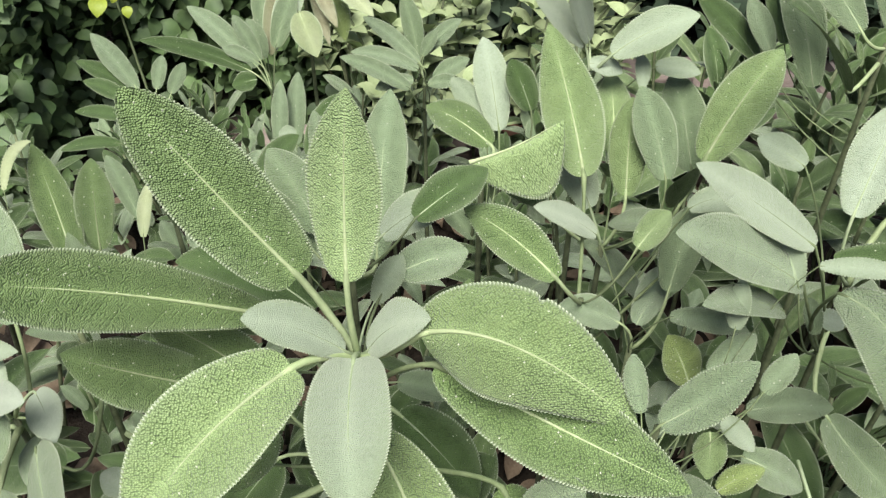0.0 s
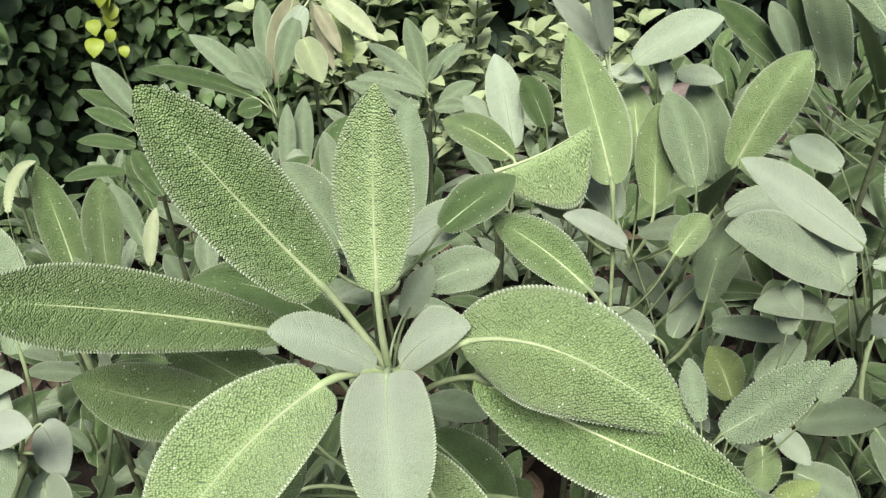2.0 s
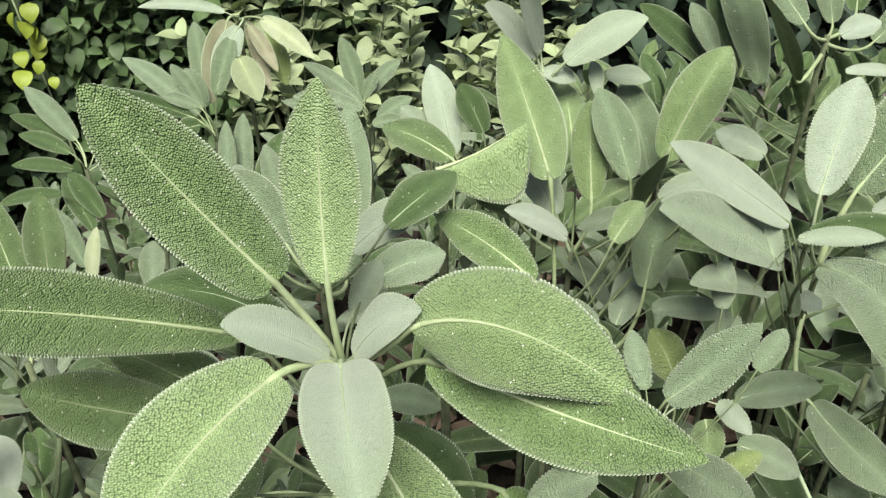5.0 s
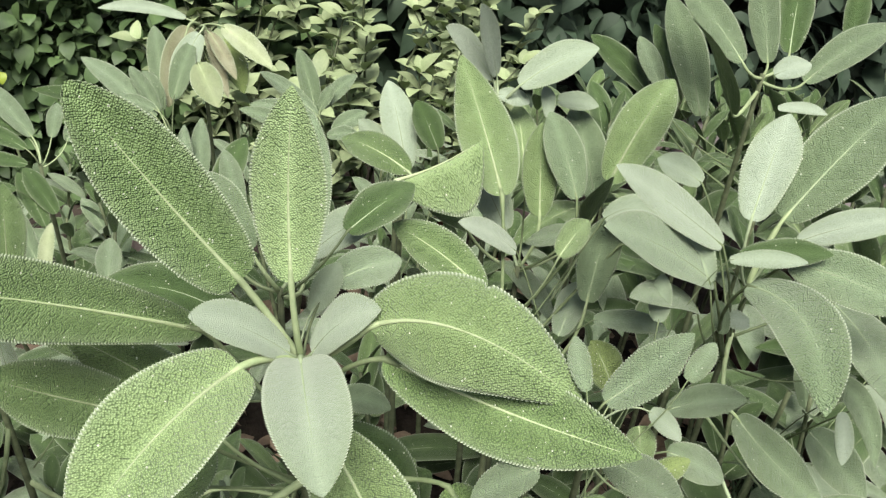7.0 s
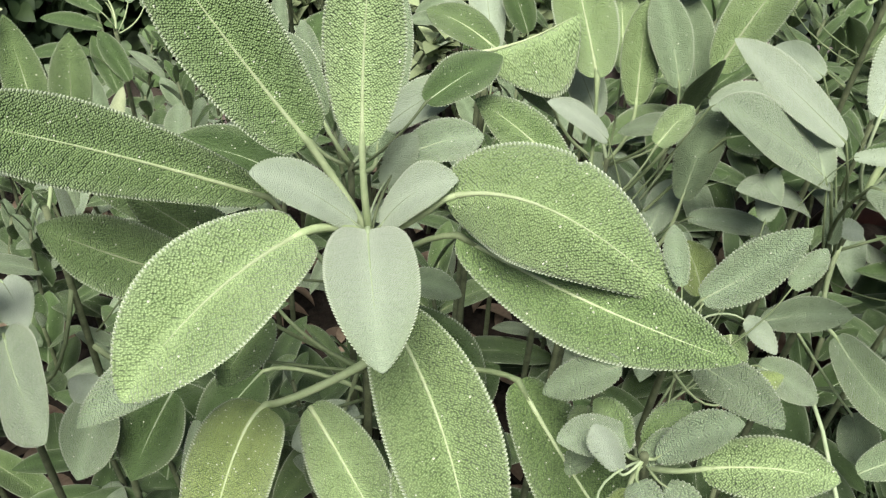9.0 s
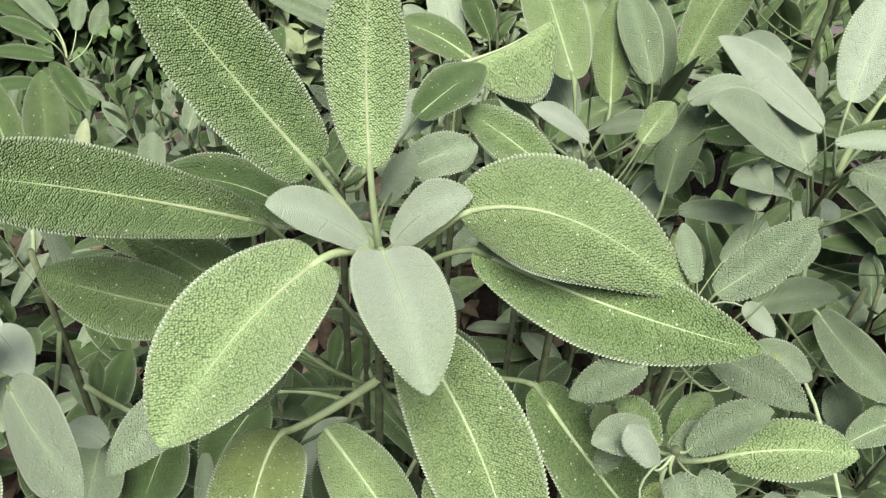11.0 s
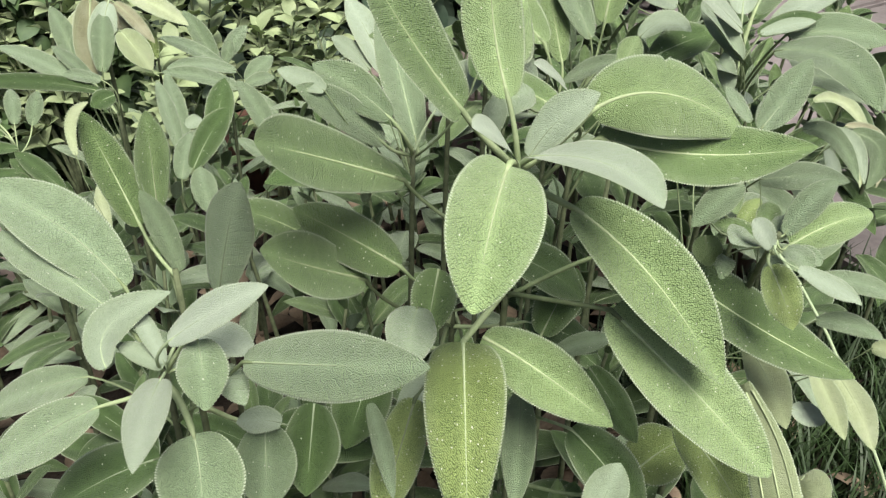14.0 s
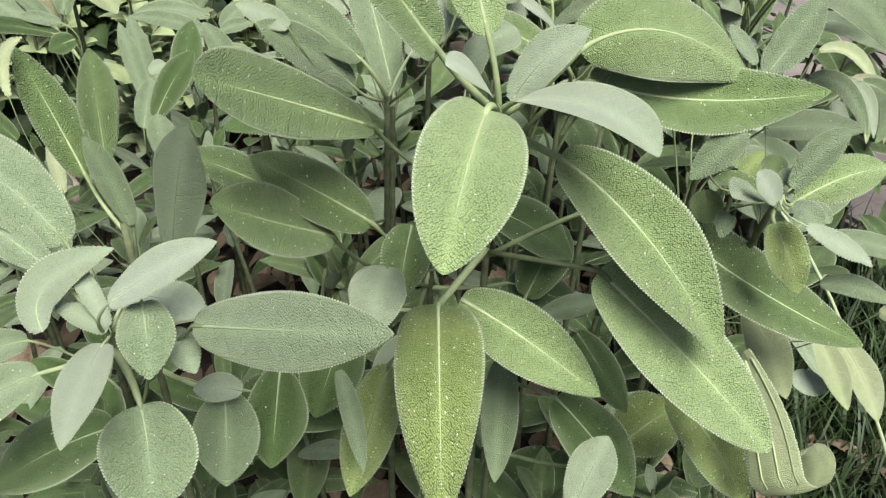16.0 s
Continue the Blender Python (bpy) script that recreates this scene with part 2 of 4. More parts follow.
def tube(points, radii, sides=7):
    """A closed tube along points; returns verts and faces."""
    pts = [np.asarray(p, float) for p in points]
    verts, faces = [], []
    ref = np.array((0.31, 0.17, 0.93))
    for i, p in enumerate(pts):
        t = unit(pts[min(i + 1, len(pts) - 1)] - pts[max(i - 1, 0)])
        a = unit(np.cross(t, ref))
        c = np.cross(t, a)
        for k in range(sides):
            g = 2 * math.pi * k / sides
            verts.append(p + radii[i] * (math.cos(g) * a + math.sin(g) * c))
    for i in range(len(pts) - 1):
        for k in range(sides):
            k2 = (k + 1) % sides
            faces.append((i * sides + k, i * sides + k2, (i + 1) * sides + k2, (i + 1) * sides + k))
    faces.append(tuple(range(sides))[::-1])
    faces.append(tuple((len(pts) - 1) * sides + k for k in range(sides)))
    return verts, faces


def blade(b, m, t, width, n, fold=0.1, peak=0.95, blunt=0.72, teeth=True, ns=None, nu=10, wave=0.055, seed=0, arch=0.0, notch=None):
    """A leaf blade, in metres: a closed thin shell whose midrib runs b, m, t; n is its upper side."""
    rng = np.random.default_rng(seed)
    b, m, t = (np.asarray(p, float) for p in (b, m, t))
    ctrl = 2 * m - (b + t) / 2
    length = np.linalg.norm(m - b) + np.linalg.norm(t - m)
    count = max(8, int(length / 0.00095))
    ns = ns or (count * 3 if teeth else 24)
    s = np.linspace(0, 1, ns + 1)[:, None]
    c = (1 - s) ** 2 * b + 2 * s * (1 - s) * ctrl + s ** 2 * t
    tan = 2 * (1 - s) * (ctrl - b) + 2 * s * (t - ctrl)
    tan /= np.linalg.norm(tan, axis=1)[:, None]
    side = np.cross(tan, np.broadcast_to(unit(n), tan.shape))
    side /= np.linalg.norm(side, axis=1)[:, None]
    up = np.cross(side, tan)
    sv = s[:, 0]
    prof = np.power(np.clip(np.sin(math.pi * np.power(sv, peak)), 0, 1), np.interp(sv, (0.0, 0.3, 0.6, 1.0), (blunt * 0.55, blunt * 0.75, blunt * 0.9, blunt * 1.1)))
    w = width / 2 * prof
    if teeth:
        w = w + 0.0004 * np.abs(np.sin(math.pi * count * sv)) * np.minimum(1, prof * 4)
    ph = rng.uniform(0, 6.28, 4)
    left, right = (w * (1 + 0.035 * np.sin(rng.uniform(3, 7) * sv + rng.uniform(0, 6.28))) for _ in range(2))
    if notch:
        bite = notch[2] * np.exp(-((sv - notch[1]) / 0.012) ** 2)
        left, right = (left - bite, right) if notch[0] < 0 else (left, right - bite)
    u = np.linspace(-1, 1, nu + 1)
    u = np.sign(u) * np.abs(u) ** 0.85
    au = np.abs(u)
    span = u[None, :] * np.where(u[None, :] < 0, left[:, None], right[:, None])
    rip = wave * (np.sin(7 * sv + ph[0])[:, None] * np.clip(u, 0, 1) ** 2 + np.sin(8 * sv + ph[1])[:, None] * np.clip(-u, 0, 1) ** 2)
    lift = fold * np.sqrt(u ** 2 + 0.012)[None, :] - arch * (u ** 2)[None, :] + rip
    top = c[:, None, :] + side[:, None, :] * span[:, :, None] + up[:, None, :] * (lift * w[:, None])[:, :, None]
    low = top - up[:, None, :] * (0.00045 * np.sqrt(np.clip(prof, 0.02, 1))[:, None] * (1 - au[None, :] ** 4 * 0.9))[:, :, None]
    nv = nu + 1
    verts = np.concatenate((top.reshape(-1, 3), low.reshape(-1, 3)))
    base = (ns + 1) * nv
    uv_top = np.stack((span, np.broadcast_to((sv * length)[:, None], (ns + 1, nv))), -1) * 1000 * max(1.0, min(1.35, 0.016 / width))
    rim_top = np.stack((np.broadcast_to(au[None, :], (ns + 1, nv)), np.broadcast_to(sv[:, None], (ns + 1, nv))), -1)
    uvs = np.concatenate((uv_top.reshape(-1, 2), uv_top.reshape(-1, 2)))
    rims = np.concatenate((rim_top.reshape(-1, 2), rim_top.reshape(-1, 2)))

    def lo(i, j):
        return base + i * nv + j
    faces = []
    for i in range(ns):
        for j in range(nu):
            faces.append((i * nv + j, i * nv + j + 1, (i + 1) * nv + j + 1, (i + 1) * nv + j))
            faces.append((lo(i + 1, j), lo(i + 1, j + 1), lo(i, j + 1), lo(i, j)))
    return verts, faces, uvs, rims, c, up, length


def part_leaf(parent, b, m, t, width, n, fold, mat, foot=None, teeth=True, ns=None, nu=10, seed=0, ribbed=True, **shape):
    rib = SOFT_RIB if mat in (SAGE[2], SAGE[3], SAGE[6]) else RIB
    verts, faces, uvs, rims, c, up, length = blade(b, m, t, width, n, fold, teeth=teeth, ns=ns, nu=nu, seed=seed, **shape)
    ob = mesh_object("leaf", verts, faces, mat, parent, uvs, rims)
    if ribbed:
        k = np.linspace(0, len(c) * 0.93, 14 if teeth else 7).astype(int)
        thick = min(0.00092, width * 0.042) * (1.0 if rib is RIB else 0.7)
        sag = 0.11 * fold * width / 2
        pts = [c[i] + up[i] * (sag * math.sin(math.pi * i / len(c))  - 0.00012) for i in k]
        rad = [thick * (1 - 0.9 * (i / len(c)) ** 0.55) for i in k]
        if foot is not None:
            tan0 = unit(c[min(6, len(c) - 1)] - c[0])
            foot = np.asarray(foot, float)
            gap = np.linalg.norm(c[0] - foot)
            if gap > 0.075:
                foot = c[0] + (foot - c[0]) * 0.075 / gap
                gap = 0.075
            bend = c[0] - tan0 * min(0.014, gap * 0.42) - np.array((0, 0, gap * 0.06 if gap < 0.03 else gap * 0.2))
            aligned = gap < 0.006 or np.dot(c[0] - foot, tan0) > 0.2 * gap
            lead = [(1 - q) ** 2 * foot + 2 * q * (1 - q) * bend + q * q * c[0] for q in np.linspace(0, 1, 8)]
            stalk = min(0.00125, width * 0.048)
            if gap > 0.034:
                stalk *= 0.7
            v, f = tube(lead + [pts[1]], list(np.linspace(stalk * 1.15, stalk * 0.9, 7)) + [thick * 1.15, thick * 0.75], 8 if teeth else 5)
            if aligned:
                mesh_object("petiole", v, f, STALK if gap > 0.04 else SOFT_RIB if mat is SAGE[2] else PETIOLE, ob)
        v, f = tube(pts, rad)
        mesh_object("midrib", v, f, rib, ob)
    return ob


MM = 0.001
SEED = 0


def shoot(top, label="sage shoot with felted grey-green leaves on a woody stem", lean=(0.0, 0.02)):
    """A sage shoot: an Empty at its foot on the soil, with its stem; leaves are added by leaf()."""
    top = np.asarray(top, float) * MM
    foot = np.array((top[0] + lean[0], top[1] + lean[1], 0.0))
    ob = tagged(new("sage_shoot"), label, "sage plant", "sage shoots")
    ob.location = foot
    ob["top"] = [float(x) for x in top - foot]
    q = np.linspace(0, 1, 12)[:, None]
    mid = (top - foot) * np.array((0.3, 0.3, 0.6))
    path = 2 * q * (1 - q) * mid + q ** 2 * (top - foot)
    v, f = tube(path, np.linspace(0.0021, 0.0011, 12), 8)
    mesh_object("stem", v, f, STEM, ob)
    return ob


def leaf(s, b, m, t, width, n, fold=0.1, kind=0, stalk=True, **shape):
    """One leaf of a shoot: base, middle and tip of its midrib and its width in millimetres, its upper side's normal."""
    global SEED
    SEED += 1
    o = np.array(s.location)
    b, m, t = (np.asarray(p, float) * MM - o for p in (b, m, t))
    top = np.array(s["top"])
    reach = np.linalg.norm((b - top)[:2])
    drop = max(0.004, (b[2] - top[2] if b[2] < top[2] else 0.0) * -1 + reach * (0.35 if reach < 0.025 else 2.0))
    q = math.sqrt(max(0.05, 1 - min(0.8, drop / top[2])))
    foot = 2 * q * (1 - q) * top * np.array((0.3, 0.3, 0.6)) + q * q * top
    return part_leaf(s, b, m, t, width * MM, n, fold, SAGE[kind], foot if stalk else None, seed=SEED, **shape)


def rolled_leaf(s):
    """A limp leaf that hangs with its underside out and rolls up into a loop at its tip."""
    top = np.array((30, 109, 286)) * MM - np.array(s.location)
    r, u, f = (np.array(v) for v in ((0.863, -0.505, -0.006), (0.297, 0.499, 0.814), (0.408, 0.704, -0.581)))
    n, nu = 60, 10
    q = np.linspace(0, 1, n + 1)
    edge, wide = [], []
    for a in q:
        if a < 0.5:
            k = a / 0.5
            edge.append((17.5 * k + 3.0 * math.sin(math.pi * k), -41.0 * k))
            wide.append((-3.0 - 11.0 * math.sin(math.pi * 0.5 * k) ** 0.8, -3.0 - 1.5 * k))
        else:
            k = (a - 0.5) / 0.5
            g = radians(-150 + 300 * k)
            edge.append((17.5 + 4.6 + 5.4 * math.cos(g), -37.5 + 7.0 * math.sin(g)))
            wide.append((-14.0 + 8.0 * k, -4.5 - 2.0 * math.sin(math.pi * k)))
    verts, uvs, rims = [], [], []
    for lay in (0.0, 0.0004):
        for i in range(n + 1):
            for j in range(nu + 1):
                v = j / nu
                tooth = 0.3 * abs(math.sin(i * 1.35)) * (1 if j in (0, nu) else 0)
                x, y = edge[i][0] + wide[i][0] * v, edge[i][1] + wide[i][1] * v
                bow = 2.2 * math.sin(math.pi * v)
                p = top + MM * (r * (x + tooth * (1 - 2 * v)) + u * y + f * (9.0 * v - bow)) + f * lay
                verts.append(p)
                uvs.append(((v - 0.5) * 16.0, q[i] * 85.0))
                rims.append((abs(2 * v - 1), q[i]))
    m = (n + 1) * (nu + 1)
    faces = []
    for i in range(n):
        for j in range(nu):
            a = i * (nu + 1) + j
            quad = (a, a + 1, a + nu + 2, a + nu + 1)
            faces += [quad, tuple(m + k for k in reversed(quad))]
    ob = mesh_object("leaf", verts, faces, SAGE[5], s, np.array(uvs), np.array(rims))
    ob["label"] = "limp pale leaf rolled up at its tip"
    for side in (0.2, 0.5, 0.8):
        path = [np.array(verts[i * (nu + 1) + int(side * nu)]) - f * 0.0002 for i in range(2, 34, 3)]
        v, g = tube(path, np.linspace(0.00045, 0.00025, len(path)), 6)
        mesh_object("vein", v, g, RIB, ob)
    return ob


# ---- ground ----
def ground():
    xs = np.concatenate((np.linspace(-60, -1.2, 14), np.linspace(-1.1, 1.3, 70), np.linspace(1.5, 60, 14)))
    ys = np.concatenate((np.linspace(-60, -0.8, 14), np.linspace(-0.7, 1.5, 66), np.linspace(1.7, 60, 14)))
    verts = [(x, y, 0.012 * noise.noise((x * 9, y * 9, 0)) + 0.006 * noise.noise((x * 40, y * 40, 3)) - 0.01) for y in ys for x in xs]
    n = len(xs)
    faces = [(j * n + i, j * n + i + 1, (j + 1) * n + i + 1, (j + 1) * n + i) for j in range(len(ys) - 1) for i in range(n - 1)]
    return tagged(mesh_object("ground", verts, faces, SOIL), "dark crumbly garden soil under the plants", "ground", kind="structure")


ground()

# ---- the sage shoots that stand nearest ----
s = shoot((-24, 176, 356), "large sage rosette with broad pebbled green leaves")
leaf(s, (-40, 186, 375), (-58, 186, 402), (-76, 184, 434), 25.1, (0.46, -0.85, 0.26), 0.25, 7, blunt=0.55)
leaf(s, (-26, 180, 378), (-26, 190, 402), (-24, 194, 429), 20.1, (-0.21, -0.94, 0.27), 0.03, 0)
leaf(s, (-54, 202, 346), (-89, 182, 372), (-117, 160, 394), 22.5, (0.70, -0.59, 0.39), 0.12, 7, peak=1.45, blunt=0.55)
leaf(s, (-57, 201, 311), (-74, 205, 327), (-95, 202, 347), 20.1, (0.34, -0.85, 0.39), -0.06, 7)
leaf(s, (-27, 173, 359), (-40, 167, 374), (-51, 162, 381), 12.6, (0.72, -0.34, 0.61), 0.12, 2)
leaf(s, (-21, 174, 358), (-13, 169, 372), (-3, 162, 381), 13.8, (-0.82, -0.30, 0.49), 0.12, 2)
leaf(s, (-39, 160, 366), (-58, 140, 362), (-75, 123, 347), 27.6, (0.03, -0.48, 0.88), 0.30, 0, blunt=0.6)
leaf(s, (-24, 167, 362), (-22, 134, 373), (-19, 113, 368), 20.5, (-0.04, 0.09, 0.99), 0.21, 2, peak=0.82, blunt=0.66)
leaf(s, (-6, 163, 375), (18, 154, 379), (49, 145, 360), 28.0, (-0.06, -0.74, 0.67), -0.08, 0, arch=0.1, notch=(-1, 0.52, 0.0013))
leaf(s, (-2, 162, 365), (30, 147, 357), (57, 123, 363), 24.0, (-0.29, -0.47, 0.83), 0.12, 7)
leaf(s, (-19, 152, 349), (-4, 128, 330), (5, 100, 302), 26.2, (-0.17, -0.71, 0.69), 0.30, 0)
leaf(s, (-11, 138, 314), (5, 111, 291), (19, 85, 267), 27.7, (-0.21, -0.72, 0.66), 0.12, 0, blunt=0.6)
leaf(s, (17, 156, 321), (41, 125, 298), (68, 94, 281), 25.5, (-0.03, -0.56, 0.83), 0.12, 7)
leaf(s, (-68, 168, 318), (-80, 150, 325), (-91, 132, 327), 15.1, (0.26, 0.06, 0.96), 0.12, 6)
leaf(s, (-53, 164, 300), (-62, 148, 289), (-73, 128, 242), 28.0, (-0.39, -0.72, 0.58), -0.00, 1)
leaf(s, (-41, 170, 293), (-27, 151, 283), (-11, 130, 267), 21.9, (-0.30, -0.67, 0.68), 0.07, 0)
leaf(s, (-14, 204, 361), (-3, 209, 363), (8, 214, 362), 14.4, (0.17, -0.43, 0.88), 0.12, 6)
leaf(s, (-21, 200, 353), (-16, 203, 361), (-12, 206, 367), 8.3, (-0.29, -0.79, 0.53), 0.12, 2)
leaf(s, (-34, 112, 243), (-25, 115, 255), (-17, 118, 263), 14.5, (-0.61, -0.44, 0.66), 0.12, 2)
s = shoot((-146, 199, 304), "pale silver-green sage rosette with slender felted leaves")
leaf(s, (-126, 175, 315), (-109, 145, 328), (-91, 118, 339), 19.9, (-0.76, -0.21, 0.62), -0.06, 6)
leaf(s, (-145, 185, 324), (-131, 175, 337), (-117, 166, 346), 11.3, (-0.70, -0.29, 0.65), 0.12, 2)
leaf(s, (-137, 181, 324), (-139, 172, 319), (-142, 164, 311), 14.5, (-0.10, -0.58, 0.81), 0.12, 6)
leaf(s, (-131, 187, 307), (-130, 178, 306), (-129, 169, 303), 9.6, (-0.12, -0.25, 0.96), 0.12, 6)
leaf(s, (-136, 200, 313), (-128, 189, 315), (-121, 178, 314), 12.4, (-0.36, -0.18, 0.92), 0.12, 2)
leaf(s, (-149, 189, 308), (-158, 166, 316), (-167, 143, 318), 11.4, (0.25, 0.12, 0.96), 0.12, 2)
leaf(s, (-145, 177, 292), (-147, 169, 281), (-152, 158, 265), 27.1, (-0.17, -0.79, 0.58), 0.12, 6)
leaf(s, (-168, 208, 290), (-188, 212, 283), (-209, 216, 270), 17.5, (-0.46, -0.46, 0.76), 0.12, 6)
leaf(s, (-168, 219, 295), (-186, 225, 292), (-203, 231, 284), 13.1, (-0.40, -0.43, 0.81), 0.12, 6)
leaf(s, (-163, 198, 312), (-158, 207, 321), (-138, 203, 329), 12.3, (-0.35, -0.63, 0.69), 0.12, 2, stalk=False)
leaf(s, (-146, 196, 308), (-148, 203, 318), (-150, 211, 325), 5.7, (-0.00, -0.75, 0.66), 0.12, 2)
leaf(s, (-147, 195, 307), (-152, 201, 311), (-158, 207, 313), 6.4, (-0.03, -0.52, 0.85), 0.12, 2)
leaf(s, (-149, 224, 322), (-163, 246, 340), (-183, 267, 351), 23.5, (-0.04, -0.58, 0.81), 0.12, 6)
leaf(s, (-156, 215, 321), (-169, 237, 330), (-183, 256, 338), 14.0, (-0.0, -0.58, 0.82), 0.12, 6)
leaf(s, (-112, 193, 267), (-119, 198, 268), (-126, 202, 267), 10.0, (-0.21, -0.39, 0.90), 0.12, 2)
leaf(s, (-116, 202, 261), (-120, 194, 249), (-125, 186, 234), 21.7, (-0.26, -0.78, 0.57), 0.12, 6)
s = shoot((-131, 229, 320), "sage shoot with upright pointed green leaves")
leaf(s, (-120, 218, 312), (-116, 208, 341), (-112, 197, 364), 17.0, (-0.78, -0.61, -0.13), -0.08, 6)
leaf(s, (-136, 251, 328), (-140, 258, 348), (-145, 265, 370), 14.5, (0.17, -0.93, 0.34), 0.07, 7)
leaf(s, (-128, 257, 329), (-126, 259, 349), (-124, 262, 366), 13.6, (0.25, -0.96, 0.11), 0.12, 7)
leaf(s, (-127, 241, 311), (-130, 245, 329), (-134, 249, 343), 8.9, (0.07, -0.96, 0.26), 0.12, 6)
leaf(s, (-140, 325, 283), (-139, 333, 295), (-137, 341, 304), 6.2, (0.18, -0.79, 0.58), 0.12, 5)
leaf(s, (-102, 286, 306), (-102, 292, 315), (-101, 297, 322), 10.5, (-0.16, -0.80, 0.58), 0.12, 6)
leaf(s, (-104, 229, 233), (-88, 215, 230), (-72, 201, 222), 21.9, (-0.10, -0.46, 0.88), 0.12, 3)
leaf(s, (-152, 223, 244), (-174, 229, 238), (-197, 235, 225), 25.0, (-0.43, -0.41, 0.81), 0.12, 3)
leaf(s, (-151, 249, 361), (-149, 257, 370), (-142, 260, 374), 3.5, (0.12, -0.82, 0.57), 0.12, 5)
leaf(s, (-94, 208, 256), (-101, 198, 245), (-108, 189, 230), 22.0, (-0.05, -0.79, 0.62), 0.12, 3)
s = shoot((70, 235, 300), "crowded sage side shoot with small rounded leaves")
leaf(s, (64, 233, 314), (53, 235, 318), (42, 237, 319), 12.0, (0.11, -0.54, 0.84), 0.12, 6)
leaf(s, (70, 232, 314), (78, 246, 318), (85, 260, 319), 11.3, (-0.00, -0.18, 0.98), 0.12, 6)
leaf(s, (80, 235, 327), (84, 241, 345), (89, 247, 358), 14.5, (-0.41, -0.80, 0.43), 0.12, 6)
leaf(s, (56, 254, 338), (44, 250, 349), (31, 245, 357), 9.8, (0.63, -0.49, 0.60), 0.12, 2)
leaf(s, (79, 245, 349), (70, 255, 344), (62, 265, 335), 9.6, (-0.69, -0.11, 0.72), 0.12, 6)
leaf(s, (74, 211, 337), (86, 207, 339), (98, 204, 337), 8.0, (-0.15, -0.47, 0.87), 0.12, 6)
s = shoot((63, 170, 331), "short sage shoot with smooth oval leaves")
leaf(s, (85, 209, 307), (81, 212, 317), (76, 215, 325), 13.2, (0.15, -0.91, 0.38), 0.12, 1)
leaf(s, (84, 194, 329), (92, 197, 335), (99, 201, 339), 8.7, (-0.31, -0.48, 0.82), 0.12, 6)
leaf(s, (54, 144, 362), (65, 145, 371), (75, 146, 382), 12.2, (-0.58, -0.49, 0.66), 0.12, 6)
leaf(s, (103, 200, 304), (115, 195, 312), (126, 190, 316), 11.9, (-0.54, -0.30, 0.79), 0.12, 6)
leaf(s, (94, 176, 339), (99, 179, 344), (104, 183, 348), 7.3, (-0.37, -0.49, 0.79), 0.12, 6)
leaf(s, (83, 179, 318), (83, 175, 313), (82, 170, 306), 9.9, (-0.26, -0.76, 0.60), 0.12, 0)
leaf(s, (85, 178, 325), (90, 175, 322), (95, 172, 317), 7.1, (0.15, -0.67, 0.72), 0.12, 2)
leaf(s, (87, 171, 299), (94, 173, 303), (102, 175, 305), 8.0, (-0.25, -0.36, 0.90), 0.12, 1)
leaf(s, (98, 184, 300), (108, 180, 297), (118, 177, 291), 13.0, (0.17, -0.55, 0.82), 0.12, 6)
leaf(s, (58, 144, 341), (63, 130, 347), (68, 116, 350), 11.6, (-0.55, 0.09, 0.83), 0.12, 6)
leaf(s, (110, 198, 369), (121, 193, 372), (131, 189, 373), 5.7, (-0.36, -0.51, 0.78), 0.12, 2)
leaf(s, (86, 188, 353), (87, 192, 360), (88, 196, 366), 7.0, (-0.58, -0.62, 0.52), 0.12, 2)
leaf(s, (61, 136, 271), (63, 124, 259), (64, 112, 243), 15.0, (-0.43, -0.70, 0.57), 0.12, 5)
leaf(s, (95, 128, 250), (96, 117, 239), (97, 106, 225), 10.0, (-0.47, -0.68, 0.56), 0.35, 5)
leaf(s, (103, 121, 247), (105, 109, 236), (106, 98, 221), 11.5, (-0.48, -0.68, 0.55), 0.3, 5)
leaf(s, (89, 128, 229), (94, 123, 227), (100, 118, 224), 10.4, (-0.16, -0.54, 0.83), 0.12, 2)
s = shoot((40, 118, 338), "small young sage rosette with short crinkled leaves", lean=(0.06, 0.09))
leaf(s, (49, 145, 365), (48, 151, 370), (48, 157, 374), 5.7, (-0.16, -0.60, 0.78), 0.12, 6)
leaf(s, (41, 128, 332), (30, 124, 337), (20, 120, 340), 10.3, (0.39, -0.25, 0.88), 0.12, 6)
leaf(s, (43, 118, 337), (50, 116, 348), (57, 113, 355), 9.1, (-0.79, -0.31, 0.53), 0.12, 6)
leaf(s, (35, 132, 352), (27, 134, 346), (19, 136, 338), 9.7, (-0.66, -0.41, 0.63), 0.12, 6)
leaf(s, (59, 126, 323), (73, 121, 330), (87, 116, 332), 15.5, (-0.39, -0.35, 0.85), 0.12, 0)
leaf(s, (38, 113, 335), (38, 107, 336), (37, 101, 332), 8.0, (-0.2, -0.3, 0.93), 0.15, 6)
leaf(s, (34, 115, 336), (30, 117, 343), (27, 119, 347), 7.0, (-0.5, -0.6, 0.62), 0.2, 2)
leaf(s, (38, 124, 332), (36, 132, 334), (33, 139, 333), 8.0, (-0.3, -0.1, 0.95), 0.2, 7)
leaf(s, (32, 130, 325), (29, 128, 324), (26, 126, 320), 6.0, (-0.3, -0.5, 0.81), 0.2, 6)
leaf(s, (41, 120, 333), (46, 122, 337), (51, 125, 338), 6.5, (-0.5, -0.4, 0.77), 0.2, 6)
leaf(s, (43, 126, 332), (49, 130, 336), (55, 135, 337), 8.0, (-0.5, -0.4, 0.77), 0.2, 7)
leaf(s, (47, 117, 328), (50, 112, 329), (52, 108, 327), 7.0, (-0.3, -0.5, 0.8), 0.2, 6)
